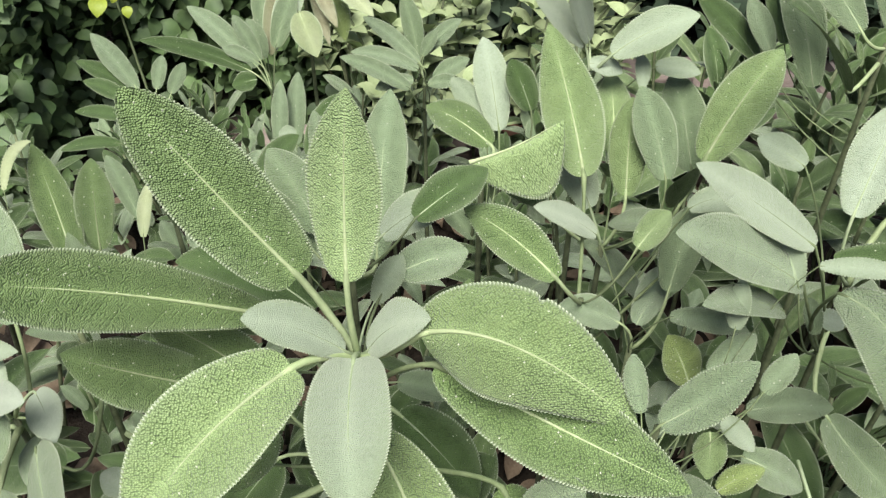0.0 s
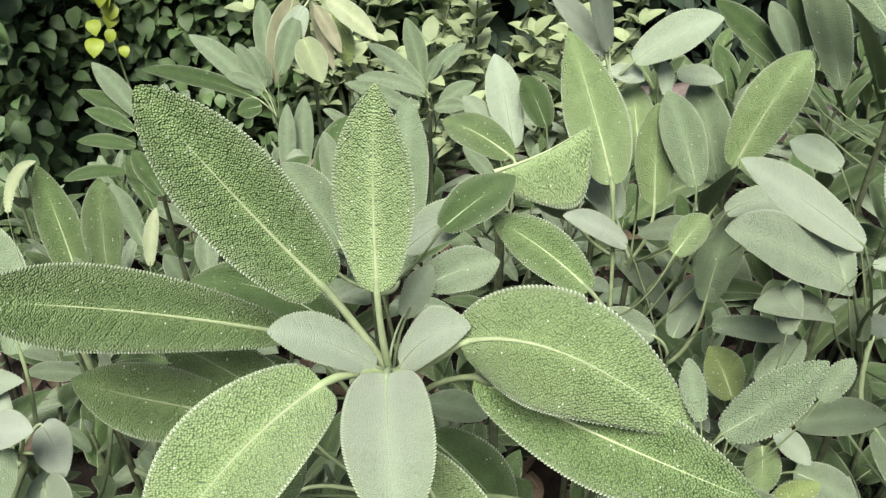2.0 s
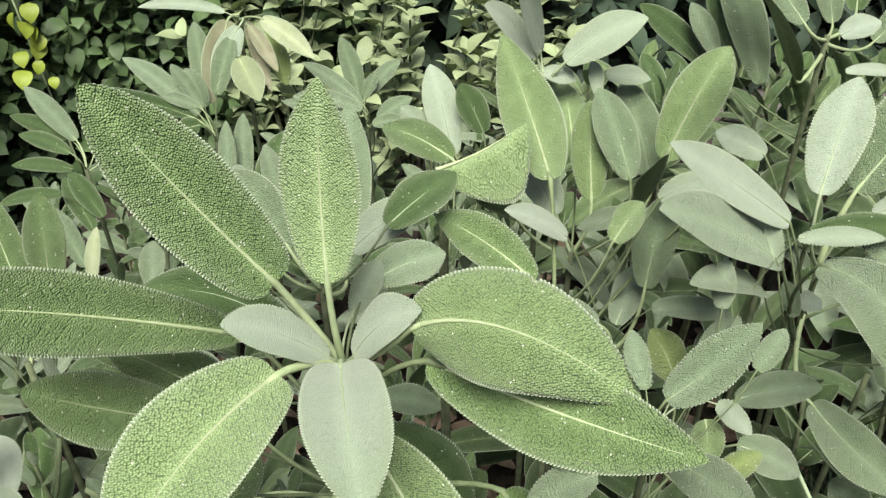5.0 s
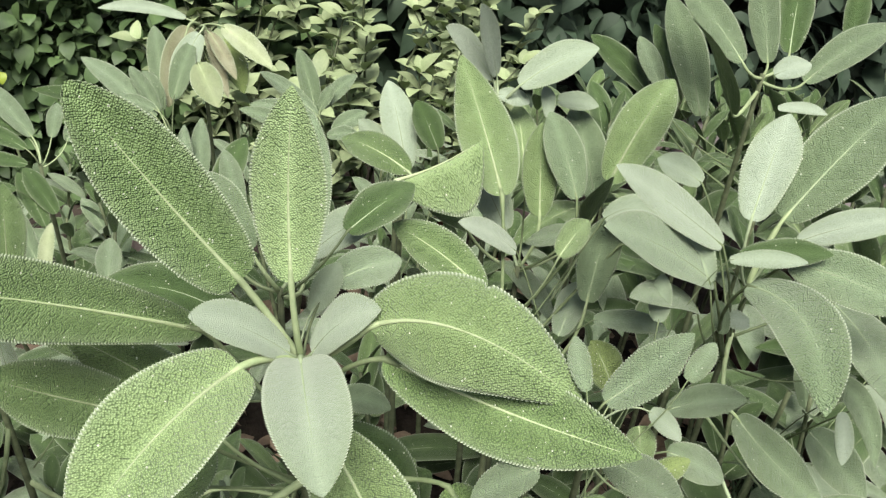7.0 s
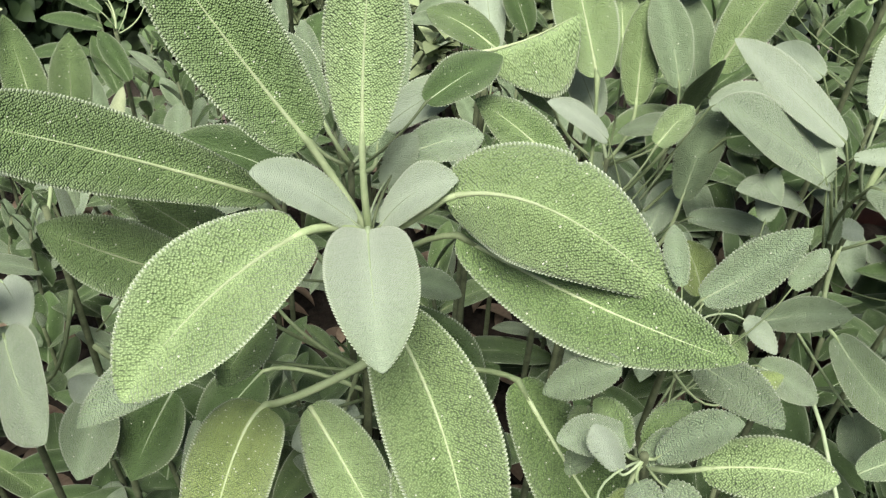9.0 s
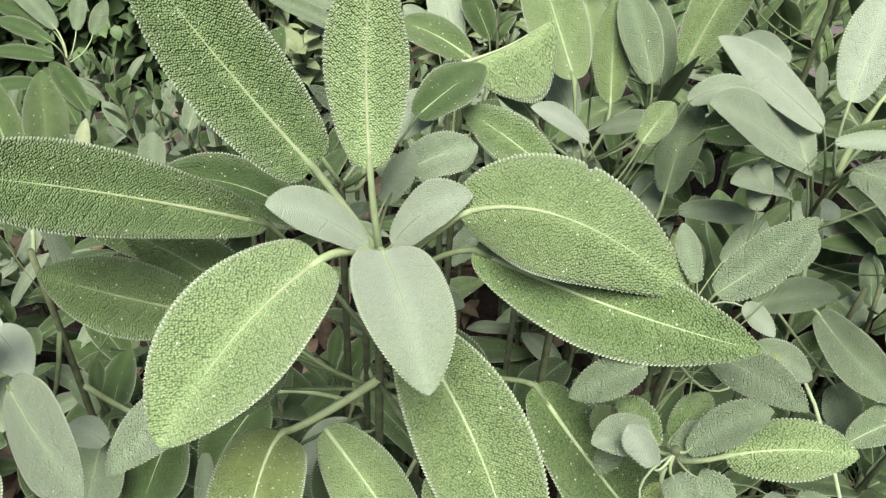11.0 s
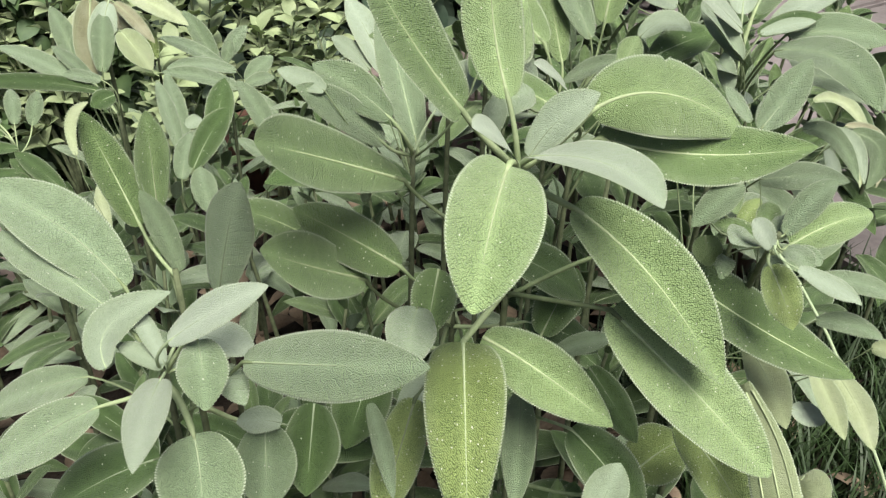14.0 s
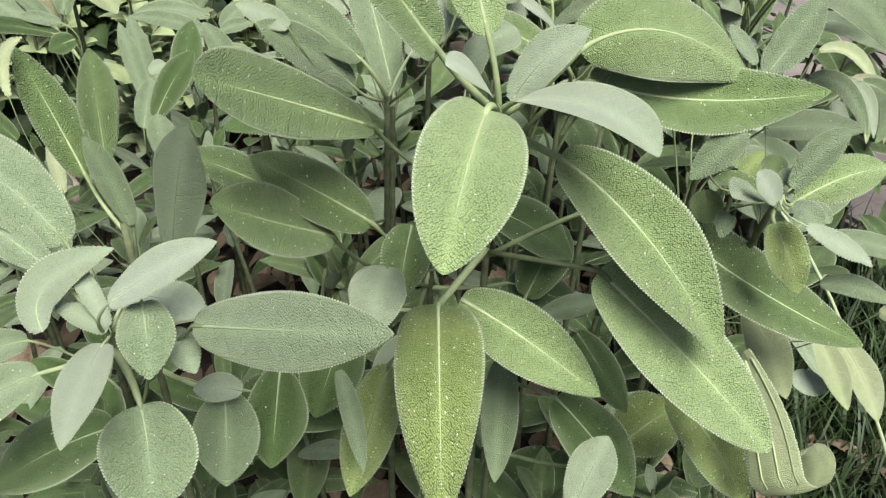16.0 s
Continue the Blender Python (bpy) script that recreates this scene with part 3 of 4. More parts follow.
leaf(s, (39, 118, 326), (38, 110, 319), (38, 103, 309), 13.5, (-0.33, -0.78, 0.53), 0.15, 1)
leaf(s, (90, 132, 294), (99, 120, 295), (108, 109, 291), 9.5, (-0.3, -0.4, 0.86), 0.12, 6)
leaf(s, (94, 131, 272), (100, 120, 275), (107, 109, 272), 9.0, (-0.3, -0.4, 0.86), 0.12, 6)
leaf(s, (77, 128, 302), (79, 118, 303), (81, 107, 300), 7.0, (-0.3, -0.3, 0.9), 0.15, 2)
leaf(s, (117, 118, 257), (120, 111, 259), (123, 104, 255), 9.0, (-0.3, -0.4, 0.86), 0.12, 5)
leaf(s, (28, 100, 339), (34, 93, 335), (41, 86, 330), 5.9, (-0.22, -0.66, 0.72), 0.12, 2)
leaf(s, (33, 142, 327), (33, 140, 322), (33, 138, 316), 10.1, (-0.59, -0.75, 0.29), 0.12, 0)
leaf(s, (22, 130, 253), (28, 113, 240), (33, 96, 220), 21.0, (-0.28, -0.72, 0.64), 0.3, 1)
rolled_leaf(s)
s = shoot((143, 235, 332), "tall sage shoot with downy silver-green leaves")
leaf(s, (108, 206, 344), (91, 195, 358), (73, 184, 366), 11.5, (0.58, -0.14, 0.80), 0.12, 6)
leaf(s, (136, 217, 328), (131, 218, 329), (126, 219, 329), 7.5, (0.05, -0.50, 0.86), 0.12, 2)
leaf(s, (126, 215, 325), (125, 219, 331), (124, 223, 335), 6.0, (-0.26, -0.78, 0.57), 0.12, 6)
leaf(s, (114, 211, 366), (92, 210, 383), (71, 208, 398), 13.5, (0.43, -0.73, 0.53), 0.12, 2)
leaf(s, (112, 207, 354), (86, 198, 375), (62, 186, 390), 17.7, (0.63, -0.46, 0.62), 0.12, 6)
leaf(s, (132, 228, 365), (139, 237, 384), (146, 245, 398), 17.6, (-0.47, -0.69, 0.54), 0.12, 2)
leaf(s, (150, 237, 360), (170, 242, 385), (190, 248, 403), 25.7, (-0.53, -0.57, 0.63), 0.12, 6)
leaf(s, (135, 204, 363), (149, 189, 365), (162, 173, 363), 18.4, (-0.45, -0.39, 0.80), 0.12, 6)
leaf(s, (117, 195, 361), (122, 168, 365), (118, 143, 353), 18.6, (-0.38, -0.15, 0.91), 0.12, 6)
leaf(s, (172, 226, 330), (164, 190, 338), (156, 154, 338), 16.9, (-0.33, 0.18, 0.93), 0.12, 6)
leaf(s, (153, 229, 355), (169, 222, 366), (186, 215, 372), 11.7, (-0.55, -0.43, 0.72), 0.12, 2)
leaf(s, (131, 267, 359), (123, 272, 363), (115, 277, 365), 12.1, (-0.14, -0.63, 0.77), 0.12, 2)
leaf(s, (109, 204, 356), (105, 214, 367), (101, 224, 375), 9.8, (-0.44, -0.72, 0.53), 0.12, 2)
leaf(s, (118, 206, 365), (131, 201, 369), (144, 196, 371), 9.3, (-0.38, -0.49, 0.78), 0.12, 3)
leaf(s, (141, 215, 284), (154, 203, 271), (173, 190, 257), 18.8, (0.01, -0.72, 0.69), 0.12, 6)
leaf(s, (151, 185, 245), (172, 187, 255), (193, 188, 260), 16.0, (-0.30, -0.33, 0.90), 0.12, 6)
leaf(s, (163, 217, 241), (166, 211, 233), (168, 204, 224), 16.3, (-0.20, -0.80, 0.56), 0.12, 6)
leaf(s, (162, 206, 310), (175, 196, 306), (178, 181, 288), 9.3, (-0.35, -0.72, 0.59), 0.12, 6)
s = shoot((63, 274, 318), "upright sage shoot with long green leaves")
leaf(s, (85, 285, 281), (70, 278, 305), (54, 271, 322), 11.4, (0.74, -0.56, 0.36), 0.12, 6)
leaf(s, (87, 267, 342), (84, 252, 362), (81, 238, 377), 13.8, (-0.51, 0.70, 0.50), 0.12, 3)
leaf(s, (69, 300, 343), (69, 314, 357), (69, 329, 366), 14.0, (-0.15, -0.62, 0.77), 0.12, 0)
leaf(s, (70, 276, 340), (70, 284, 359), (71, 292, 374), 14.6, (-0.20, -0.87, 0.45), 0.12, 0)
leaf(s, (83, 272, 350), (78, 281, 367), (73, 291, 379), 14.8, (-0.07, -0.85, 0.52), 0.12, 6)
leaf(s, (107, 317, 325), (103, 330, 345), (99, 343, 359), 19.1, (-0.14, -0.80, 0.58), 0.12, 6)
leaf(s, (99, 282, 352), (113, 293, 373), (128, 305, 387), 20.9, (-0.33, -0.64, 0.69), 0.12, 0)
leaf(s, (58, 281, 331), (51, 290, 345), (44, 298, 355), 14.8, (0.04, -0.81, 0.59), 0.12, 2)
leaf(s, (40, 274, 337), (27, 266, 353), (14, 258, 364), 14.2, (0.77, -0.39, 0.51), 0.12, 7)
s = shoot((17, 326, 320))
leaf(s, (28, 380, 308), (24, 394, 330), (20, 409, 345), 17.2, (-0.01, -0.79, 0.61), 0.12, 2)
leaf(s, (20, 383, 311), (12, 390, 322), (4, 396, 329), 11.7, (0.10, -0.74, 0.66), 0.12, 2)
leaf(s, (43, 377, 321), (38, 385, 332), (33, 392, 341), 14.9, (0.02, -0.79, 0.62), 0.12, 3)
s = shoot((50, 238, 321))
leaf(s, (51, 265, 356), (48, 291, 370), (40, 313, 394), 21.9, (-0.11, -0.63, 0.77), 0.12, 0)
leaf(s, (39, 229, 338), (23, 239, 349), (7, 241, 359), 17.1, (0.22, -0.67, 0.71), 0.12, 7)
leaf(s, (82, 238, 361), (93, 235, 367), (101, 227, 363), 10.1, (-0.34, -0.56, 0.75), 0.12, 2)
leaf(s, (90, 238, 350), (104, 233, 356), (118, 229, 359), 17.7, (-0.41, -0.49, 0.77), 0.12, 3)
leaf(s, (64, 227, 353), (69, 229, 360), (74, 231, 365), 10.7, (-0.57, -0.54, 0.62), 0.12, 0)
s = shoot((165, 303, 390), "tall sage shoot with dusty grey leaves and bare stalks")
leaf(s, (147, 287, 380), (120, 256, 414), (94, 226, 437), 15.6, (0.73, -0.01, 0.68), 0.12, 3)
leaf(s, (152, 298, 397), (140, 308, 412), (128, 318, 423), 14.0, (-0.13, -0.83, 0.54), 0.12, 6)
leaf(s, (148, 315, 366), (142, 330, 392), (136, 345, 410), 15.2, (-0.23, -0.83, 0.51), 0.12, 6)
leaf(s, (133, 341, 366), (120, 350, 379), (108, 359, 387), 11.6, (-0.06, -0.80, 0.60), 0.12, 3)
leaf(s, (135, 333, 372), (130, 339, 383), (126, 346, 391), 9.1, (-0.15, -0.83, 0.53), 0.12, 6)
leaf(s, (140, 334, 376), (137, 341, 387), (133, 348, 396), 8.6, (-0.20, -0.83, 0.51), 0.12, 3)
leaf(s, (167, 305, 394), (166, 316, 412), (165, 326, 426), 12.1, (-0.34, -0.80, 0.50), 0.12, 6)
leaf(s, (176, 306, 398), (179, 315, 414), (183, 323, 427), 14.0, (-0.42, -0.73, 0.55), 0.12, 3)
leaf(s, (159, 284, 397), (166, 284, 400), (174, 285, 401), 9.2, (-0.23, -0.59, 0.78), 0.12, 2)
leaf(s, (182, 299, 388), (201, 303, 402), (221, 306, 410), 13.9, (-0.32, -0.56, 0.76), 0.12, 6)
leaf(s, (160, 277, 386), (170, 275, 387), (179, 273, 385), 4.8, (-0.09, -0.65, 0.76), 0.12, 2)
leaf(s, (212, 321, 394), (216, 329, 409), (220, 338, 421), 9.8, (-0.46, -0.70, 0.55), 0.12, 3)
s = shoot((-103, 473, 280), "distant sage shoot with narrow grey-green leaves")
leaf(s, (-112, 483, 292), (-134, 494, 310), (-155, 506, 321), 13.4, (0.17, -0.63, 0.75), 0.12, 6)
leaf(s, (-111, 463, 299), (-144, 469, 310), (-177, 475, 313), 11.0, (0.07, -0.60, 0.80), 0.12, 3)
leaf(s, (-110, 485, 295), (-119, 493, 308), (-127, 502, 317), 9.4, (0.20, -0.69, 0.69), 0.12, 6)
leaf(s, (-112, 504, 287), (-117, 512, 299), (-123, 520, 307), 11.9, (0.20, -0.72, 0.67), 0.12, 6)
leaf(s, (-109, 467, 304), (-119, 469, 308), (-128, 471, 310), 8.4, (0.09, -0.60, 0.79), 0.12, 6)
leaf(s, (-106, 451, 300), (-113, 450, 299), (-120, 449, 297), 12.1, (-0.06, -0.65, 0.76), 0.12, 3)
leaf(s, (-103, 499, 297), (-97, 510, 314), (-91, 522, 326), 13.7, (0.04, -0.80, 0.60), 0.12, 6)
leaf(s, (-113, 520, 291), (-115, 534, 312), (-118, 547, 327), 13.5, (0.15, -0.77, 0.62), 0.12, 6)
s = shoot((-163, 421, 293), "sage shoot with narrow leaves against the hedge")
leaf(s, (-167, 430, 305), (-180, 439, 319), (-193, 449, 329), 11.5, (0.25, -0.61, 0.75), 0.12, 6)
leaf(s, (-171, 431, 306), (-186, 435, 313), (-201, 440, 317), 9.1, (0.14, -0.56, 0.82), 0.12, 3)
leaf(s, (-167, 417, 304), (-180, 421, 310), (-193, 424, 313), 8.9, (0.14, -0.55, 0.82), 0.12, 3)
leaf(s, (-163, 403, 302), (-178, 404, 305), (-193, 405, 305), 7.9, (0.04, -0.56, 0.83), 0.12, 3)
leaf(s, (-165, 386, 297), (-181, 385, 298), (-196, 384, 294), 7.4, (-0.04, -0.59, 0.81), 0.12, 3)
leaf(s, (-160, 439, 300), (-158, 445, 309), (-157, 451, 315), 7.8, (0.17, -0.79, 0.58), 0.12, 6)
leaf(s, (-152, 438, 298), (-148, 443, 306), (-144, 448, 312), 8.1, (0.06, -0.81, 0.58), 0.12, 6)
leaf(s, (-154, 383, 277), (-161, 392, 290), (-168, 400, 299), 10.5, (0.30, -0.65, 0.70), 0.12, 3)
leaf(s, (-149, 347, 279), (-157, 356, 293), (-165, 365, 303), 9.8, (0.31, -0.64, 0.70), 0.12, 6)
leaf(s, (-149, 387, 282), (-157, 394, 293), (-165, 402, 301), 10.5, (0.28, -0.63, 0.73), 0.12, 3)
s = shoot((-13, 551, 250), "far sage rosette with narrow grey leaves")
leaf(s, (-16, 539, 268), (-35, 548, 283), (-54, 558, 292), 11.2, (0.12, -0.68, 0.72), 0.12, 6)
leaf(s, (-17, 559, 261), (-22, 573, 282), (-28, 588, 298), 14.0, (0.06, -0.78, 0.62), 0.12, 6)
leaf(s, (-16, 518, 273), (-38, 522, 281), (-60, 525, 282), 10.9, (0.05, -0.63, 0.78), 0.12, 6)
leaf(s, (-12, 561, 264), (0, 568, 276), (13, 575, 283), 11.6, (-0.12, -0.71, 0.70), 0.12, 6)
leaf(s, (-14, 551, 267), (-9, 556, 275), (-5, 562, 281), 8.4, (-0.09, -0.76, 0.64), 0.12, 6)
leaf(s, (-6, 532, 259), (6, 536, 266), (18, 540, 270), 12.8, (-0.12, -0.66, 0.74), 0.12, 6)
leaf(s, (-10, 521, 261), (1, 521, 263), (11, 521, 262), 10.3, (-0.02, -0.61, 0.79), 0.12, 6)
leaf(s, (-19, 513, 268), (-32, 512, 267), (-44, 510, 263), 10.9, (-0.06, -0.63, 0.78), 0.12, 6)
leaf(s, (-21, 501, 268), (-43, 507, 279), (-66, 514, 284), 12.1, (0.09, -0.63, 0.77), 0.12, 6)
s = shoot((-79, 389, 286), "slim sage shoot with two upright grey leaves")
leaf(s, (-87, 399, 282), (-87, 411, 300), (-87, 424, 314), 8.9, (0.12, -0.79, 0.60), 0.12, 6)
leaf(s, (-80, 411, 281), (-80, 423, 299), (-79, 435, 313), 10.3, (0.10, -0.79, 0.60), 0.12, 6)
leaf(s, (-84, 388, 300), (-79, 388, 302), (-75, 389, 302), 7.4, (-0.08, -0.62, 0.78), 0.12, 2)
leaf(s, (-70, 390, 287), (-62, 400, 302), (-54, 410, 313), 14.5, (-0.05, -0.78, 0.62), 0.12, 3)
leaf(s, (-70, 370, 294), (-81, 373, 298), (-91, 375, 300), 11.1, (0.11, -0.57, 0.82), 0.12, 6)
leaf(s, (-92, 353, 293), (-80, 356, 308), (-68, 359, 318), 13.6, (-0.42, -0.72, 0.55), 0.12, 3)
leaf(s, (-98, 354, 289), (-93, 358, 300), (-88, 362, 308), 10.9, (-0.30, -0.80, 0.52), 0.12, 6)
leaf(s, (-53, 339, 304), (-57, 351, 319), (-61, 363, 329), 10.3, (-0.15, -0.74, 0.65), 0.12, 6)
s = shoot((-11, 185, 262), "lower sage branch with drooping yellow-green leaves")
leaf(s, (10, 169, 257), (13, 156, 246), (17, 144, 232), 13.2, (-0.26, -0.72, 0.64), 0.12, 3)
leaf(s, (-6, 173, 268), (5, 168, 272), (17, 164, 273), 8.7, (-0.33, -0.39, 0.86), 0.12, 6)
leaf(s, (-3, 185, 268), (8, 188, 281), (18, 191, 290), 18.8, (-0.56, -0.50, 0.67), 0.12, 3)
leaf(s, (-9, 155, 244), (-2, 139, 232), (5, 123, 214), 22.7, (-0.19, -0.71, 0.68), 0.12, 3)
leaf(s, (-17, 178, 250), (-25, 167, 233), (-34, 156, 211), 14.0, (-0.48, -0.66, 0.58), 0.12, 6)
leaf(s, (22, 149, 207), (34, 147, 215), (46, 145, 219), 27.1, (-0.48, -0.28, 0.83), 0.12, 1)
s = shoot((-90, 548, 329), "withered sage shoot with drooping straw-coloured leaves")
leaf(s, (-95, 537, 330), (-102, 524, 311), (-109, 511, 286), 20.6, (0.01, -0.86, 0.50), 0.12, 4)
leaf(s, (-87, 524, 330), (-96, 514, 315), (-104, 503, 293), 16.1, (-0.03, -0.86, 0.50), 0.12, 2)
leaf(s, (-87, 504, 318), (-82, 496, 309), (-76, 488, 296), 17.8, (0.15, -0.77, 0.62), 0.12, 5)
leaf(s, (-82, 533, 327), (-74, 524, 317), (-66, 515, 303), 9.2, (0.13, -0.75, 0.65), 0.12, 4)
leaf(s, (-74, 534, 331), (-59, 525, 323), (-43, 516, 310), 14.2, (0.07, -0.69, 0.72), 0.12, 5)
leaf(s, (-98, 550, 331), (-126, 556, 336), (-154, 562, 333), 8.7, (-0.10, -0.65, 0.75), 0.12, 2)
leaf(s, (-76, 550, 317), (-69, 540, 305), (-63, 529, 288), 16.2, (0.12, -0.78, 0.61), 0.12, 1)
leaf(s, (-94, 545, 323), (-109, 538, 311), (-123, 531, 294), 14.5, (-0.14, -0.83, 0.53), 0.12, 5)
leaf(s, (-85, 545, 326), (-79, 532, 310), (-72, 519, 289), 8.7, (0.13, -0.79, 0.60), 0.12, 4)
s = shoot((183, 245, 267), "low sage shoot with limp and partly dried leaves")
leaf(s, (174, 214, 274), (184, 205, 265), (195, 195, 252), 17.6, (-0.05, -0.77, 0.64), 0.12, 6)
leaf(s, (182, 205, 305), (190, 195, 299), (188, 184, 283), 6.9, (-0.48, -0.71, 0.52), 0.12, 2)
leaf(s, (199, 205, 300), (208, 193, 292), (197, 188, 276), 11.4, (-0.61, -0.62, 0.49), 0.12, 6)
leaf(s, (169, 196, 302), (169, 190, 295), (168, 185, 286), 6.2, (-0.57, -0.65, 0.50), 0.12, 2)
leaf(s, (272, 273, 255), (281, 256, 250), (278, 241, 228), 9.0, (-0.35, -0.5, 0.79), 0.6, 5)
leaf(s, (281, 263, 260), (293, 247, 253), (283, 234, 230), 8.0, (-0.2, -0.5, 0.84), 0.7, 4)
leaf(s, (273, 283, 271), (286, 271, 271), (293, 253, 254), 9.0, (-0.3, -0.5, 0.8), 0.5, 5)
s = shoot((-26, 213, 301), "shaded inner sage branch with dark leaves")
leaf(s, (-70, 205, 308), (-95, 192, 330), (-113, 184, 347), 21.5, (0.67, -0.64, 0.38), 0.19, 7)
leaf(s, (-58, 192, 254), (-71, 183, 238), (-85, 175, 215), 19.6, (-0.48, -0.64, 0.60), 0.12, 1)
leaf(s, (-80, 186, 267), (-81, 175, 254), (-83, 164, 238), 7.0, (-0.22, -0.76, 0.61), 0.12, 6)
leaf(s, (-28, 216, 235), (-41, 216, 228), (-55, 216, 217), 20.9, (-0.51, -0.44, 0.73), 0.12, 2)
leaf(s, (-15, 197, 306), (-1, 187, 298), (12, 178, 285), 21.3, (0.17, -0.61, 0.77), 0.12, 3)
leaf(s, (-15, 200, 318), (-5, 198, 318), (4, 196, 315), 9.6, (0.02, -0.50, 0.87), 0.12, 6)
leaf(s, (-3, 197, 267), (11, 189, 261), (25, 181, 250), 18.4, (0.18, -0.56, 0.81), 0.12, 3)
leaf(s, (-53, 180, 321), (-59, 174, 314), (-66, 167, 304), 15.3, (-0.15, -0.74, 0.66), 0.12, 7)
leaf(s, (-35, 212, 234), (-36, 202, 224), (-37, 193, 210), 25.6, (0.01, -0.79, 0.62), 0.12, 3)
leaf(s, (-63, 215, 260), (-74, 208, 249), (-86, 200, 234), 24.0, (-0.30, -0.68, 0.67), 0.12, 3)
s = shoot((59, 320, 370), "pale sage shoot top with curled light leaves")
leaf(s, (66, 315, 380), (81, 314, 391), (97, 313, 397), 15.9, (-0.39, -0.63, 0.67), 0.12, 2)
leaf(s, (57, 329, 378), (45, 320, 394), (33, 311, 406), 12.8, (0.78, -0.53, 0.33), 0.12, 2)
leaf(s, (59, 329, 379), (52, 317, 400), (45, 305, 417), 10.5, (0.70, -0.69, -0.18), 0.12, 2)
leaf(s, (58, 318, 375), (65, 317, 374), (71, 315, 372), 7.9, (0.05, -0.66, 0.75), 0.12, 2)
leaf(s, (79, 312, 367), (79, 316, 374), (78, 320, 378), 5.7, (-0.15, -0.79, 0.59), 0.12, 2)
leaf(s, (89, 335, 365), (98, 334, 365), (108, 333, 363), 9.3, (0.03, -0.64, 0.77), 0.12, 2)
s = shoot((15, 286, 349), "sage shoot with folded yellow-green leaves")
leaf(s, (9, 256, 368), (25, 262, 373), (42, 268, 378), 21.0, (-0.15, -0.1, 0.98), -1.9, 0, peak=1.3)
leaf(s, (19, 297, 350), (6, 310, 354), (-7, 324, 353), 15.7, (-0.28, -0.37, 0.89), 0.12, 7)
s = shoot((-32, 236, 337), "sage side shoot with small leaves behind the large rosette")
leaf(s, (-80, 219, 319), (-96, 216, 335), (-112, 214, 347), 14.5, (0.56, -0.60, 0.56), 0.12, 7)
leaf(s, (-43, 218, 334), (-66, 228, 343), (-93, 236, 340), 17.0, (0.25, -0.72, 0.64), 0.1, 3)
leaf(s, (-41, 236, 353), (-51, 248, 364), (-61, 260, 371), 15.6, (-0.18, -0.69, 0.70), 0.12, 6)
leaf(s, (-44, 237, 343), (-59, 241, 359), (-74, 245, 370), 14.3, (0.20, -0.85, 0.48), 0.12, 6)
leaf(s, (-64, 242, 367), (-70, 248, 371), (-77, 254, 374), 8.0, (-0.21, -0.62, 0.75), 0.12, 2)
leaf(s, (-24, 247, 332), (-22, 266, 360), (-19, 285, 381), 17.9, (0.00, -0.79, 0.61), 0.12, 6)
leaf(s, (-21, 239, 349), (-9, 238, 360), (4, 237, 367), 13.9, (-0.50, -0.60, 0.62), 0.12, 2)
leaf(s, (-9, 227, 365), (3, 236, 370), (15, 246, 372), 14.4, (0.08, -0.47, 0.88), 0.12, 3)

# ---- understorey: more sage shoots between and behind ----
def bushy(rng, height, pairs, size, kinds):
    s = shoot((0, 0, height * 1000), "leafy sage shoot among its neighbours, soft grey-green", (rng.uniform(-0.02, 0.02), rng.uniform(-0.02, 0.02)))
    o = np.array(s.location)
    turn = rng.uniform(0, 6.28)
    for k in range(pairs):
        q = k / pairs
        z = height - 0.004 - 0.016 * k
        for side in (0, math.pi):
            a = turn + side + k * math.pi / 2 + rng.uniform(-0.3, 0.3)
            ln = size * (0.45 + 0.65 * min(1, q * 2.2)) * rng.uniform(0.8, 1.15)
            rise = 1.1 - 1.5 * q + rng.uniform(-0.2, 0.2)
            d = np.array((math.cos(a) * math.cos(rise), math.sin(a) * math.cos(rise), math.sin(rise)))
            at = np.array((0, 0, z)) - o
            b = at + d * (0.002 + 0.005 * q)
            t = b + d * ln + np.array((0, 0, -0.25 * ln * q))
            m = (b + t) / 2 + np.array((0, 0, 0.08 * ln))
            n = np.cross(np.cross(d, (0, 0, 1)), d) + rng.normal(0, 0.15, 3)
            part_leaf(s, b, m, t, ln * rng.uniform(0.3, 0.42), n, rng.uniform(0.0, 0.3), SAGE[kinds[rng.integers(len(kinds))]], None, teeth=False, ns=16, nu=6, seed=int(rng.integers(1e6)))
    return s


def canopy(x, y):
    """Height of the understorey's tops, falling away towards the back, higher on the right."""
    left = np.interp(y, (0.02, 0.12, 0.2, 0.3, 0.42, 0.6, 0.8), (0.11, 0.15, 0.16, 0.185, 0.18, 0.14, 0.1))
    right = np.interp(y, (0.02, 0.12, 0.24, 0.34, 0.5, 0.8), (0.15, 0.2, 0.225, 0.29, 0.29, 0.2))
    k = min(1.0, max(0.0, (x - 0.08) / 0.1))
    h = left + (right - left) * k
    return min(h, 0.11) if x < -0.1 and y < 0.24 else h


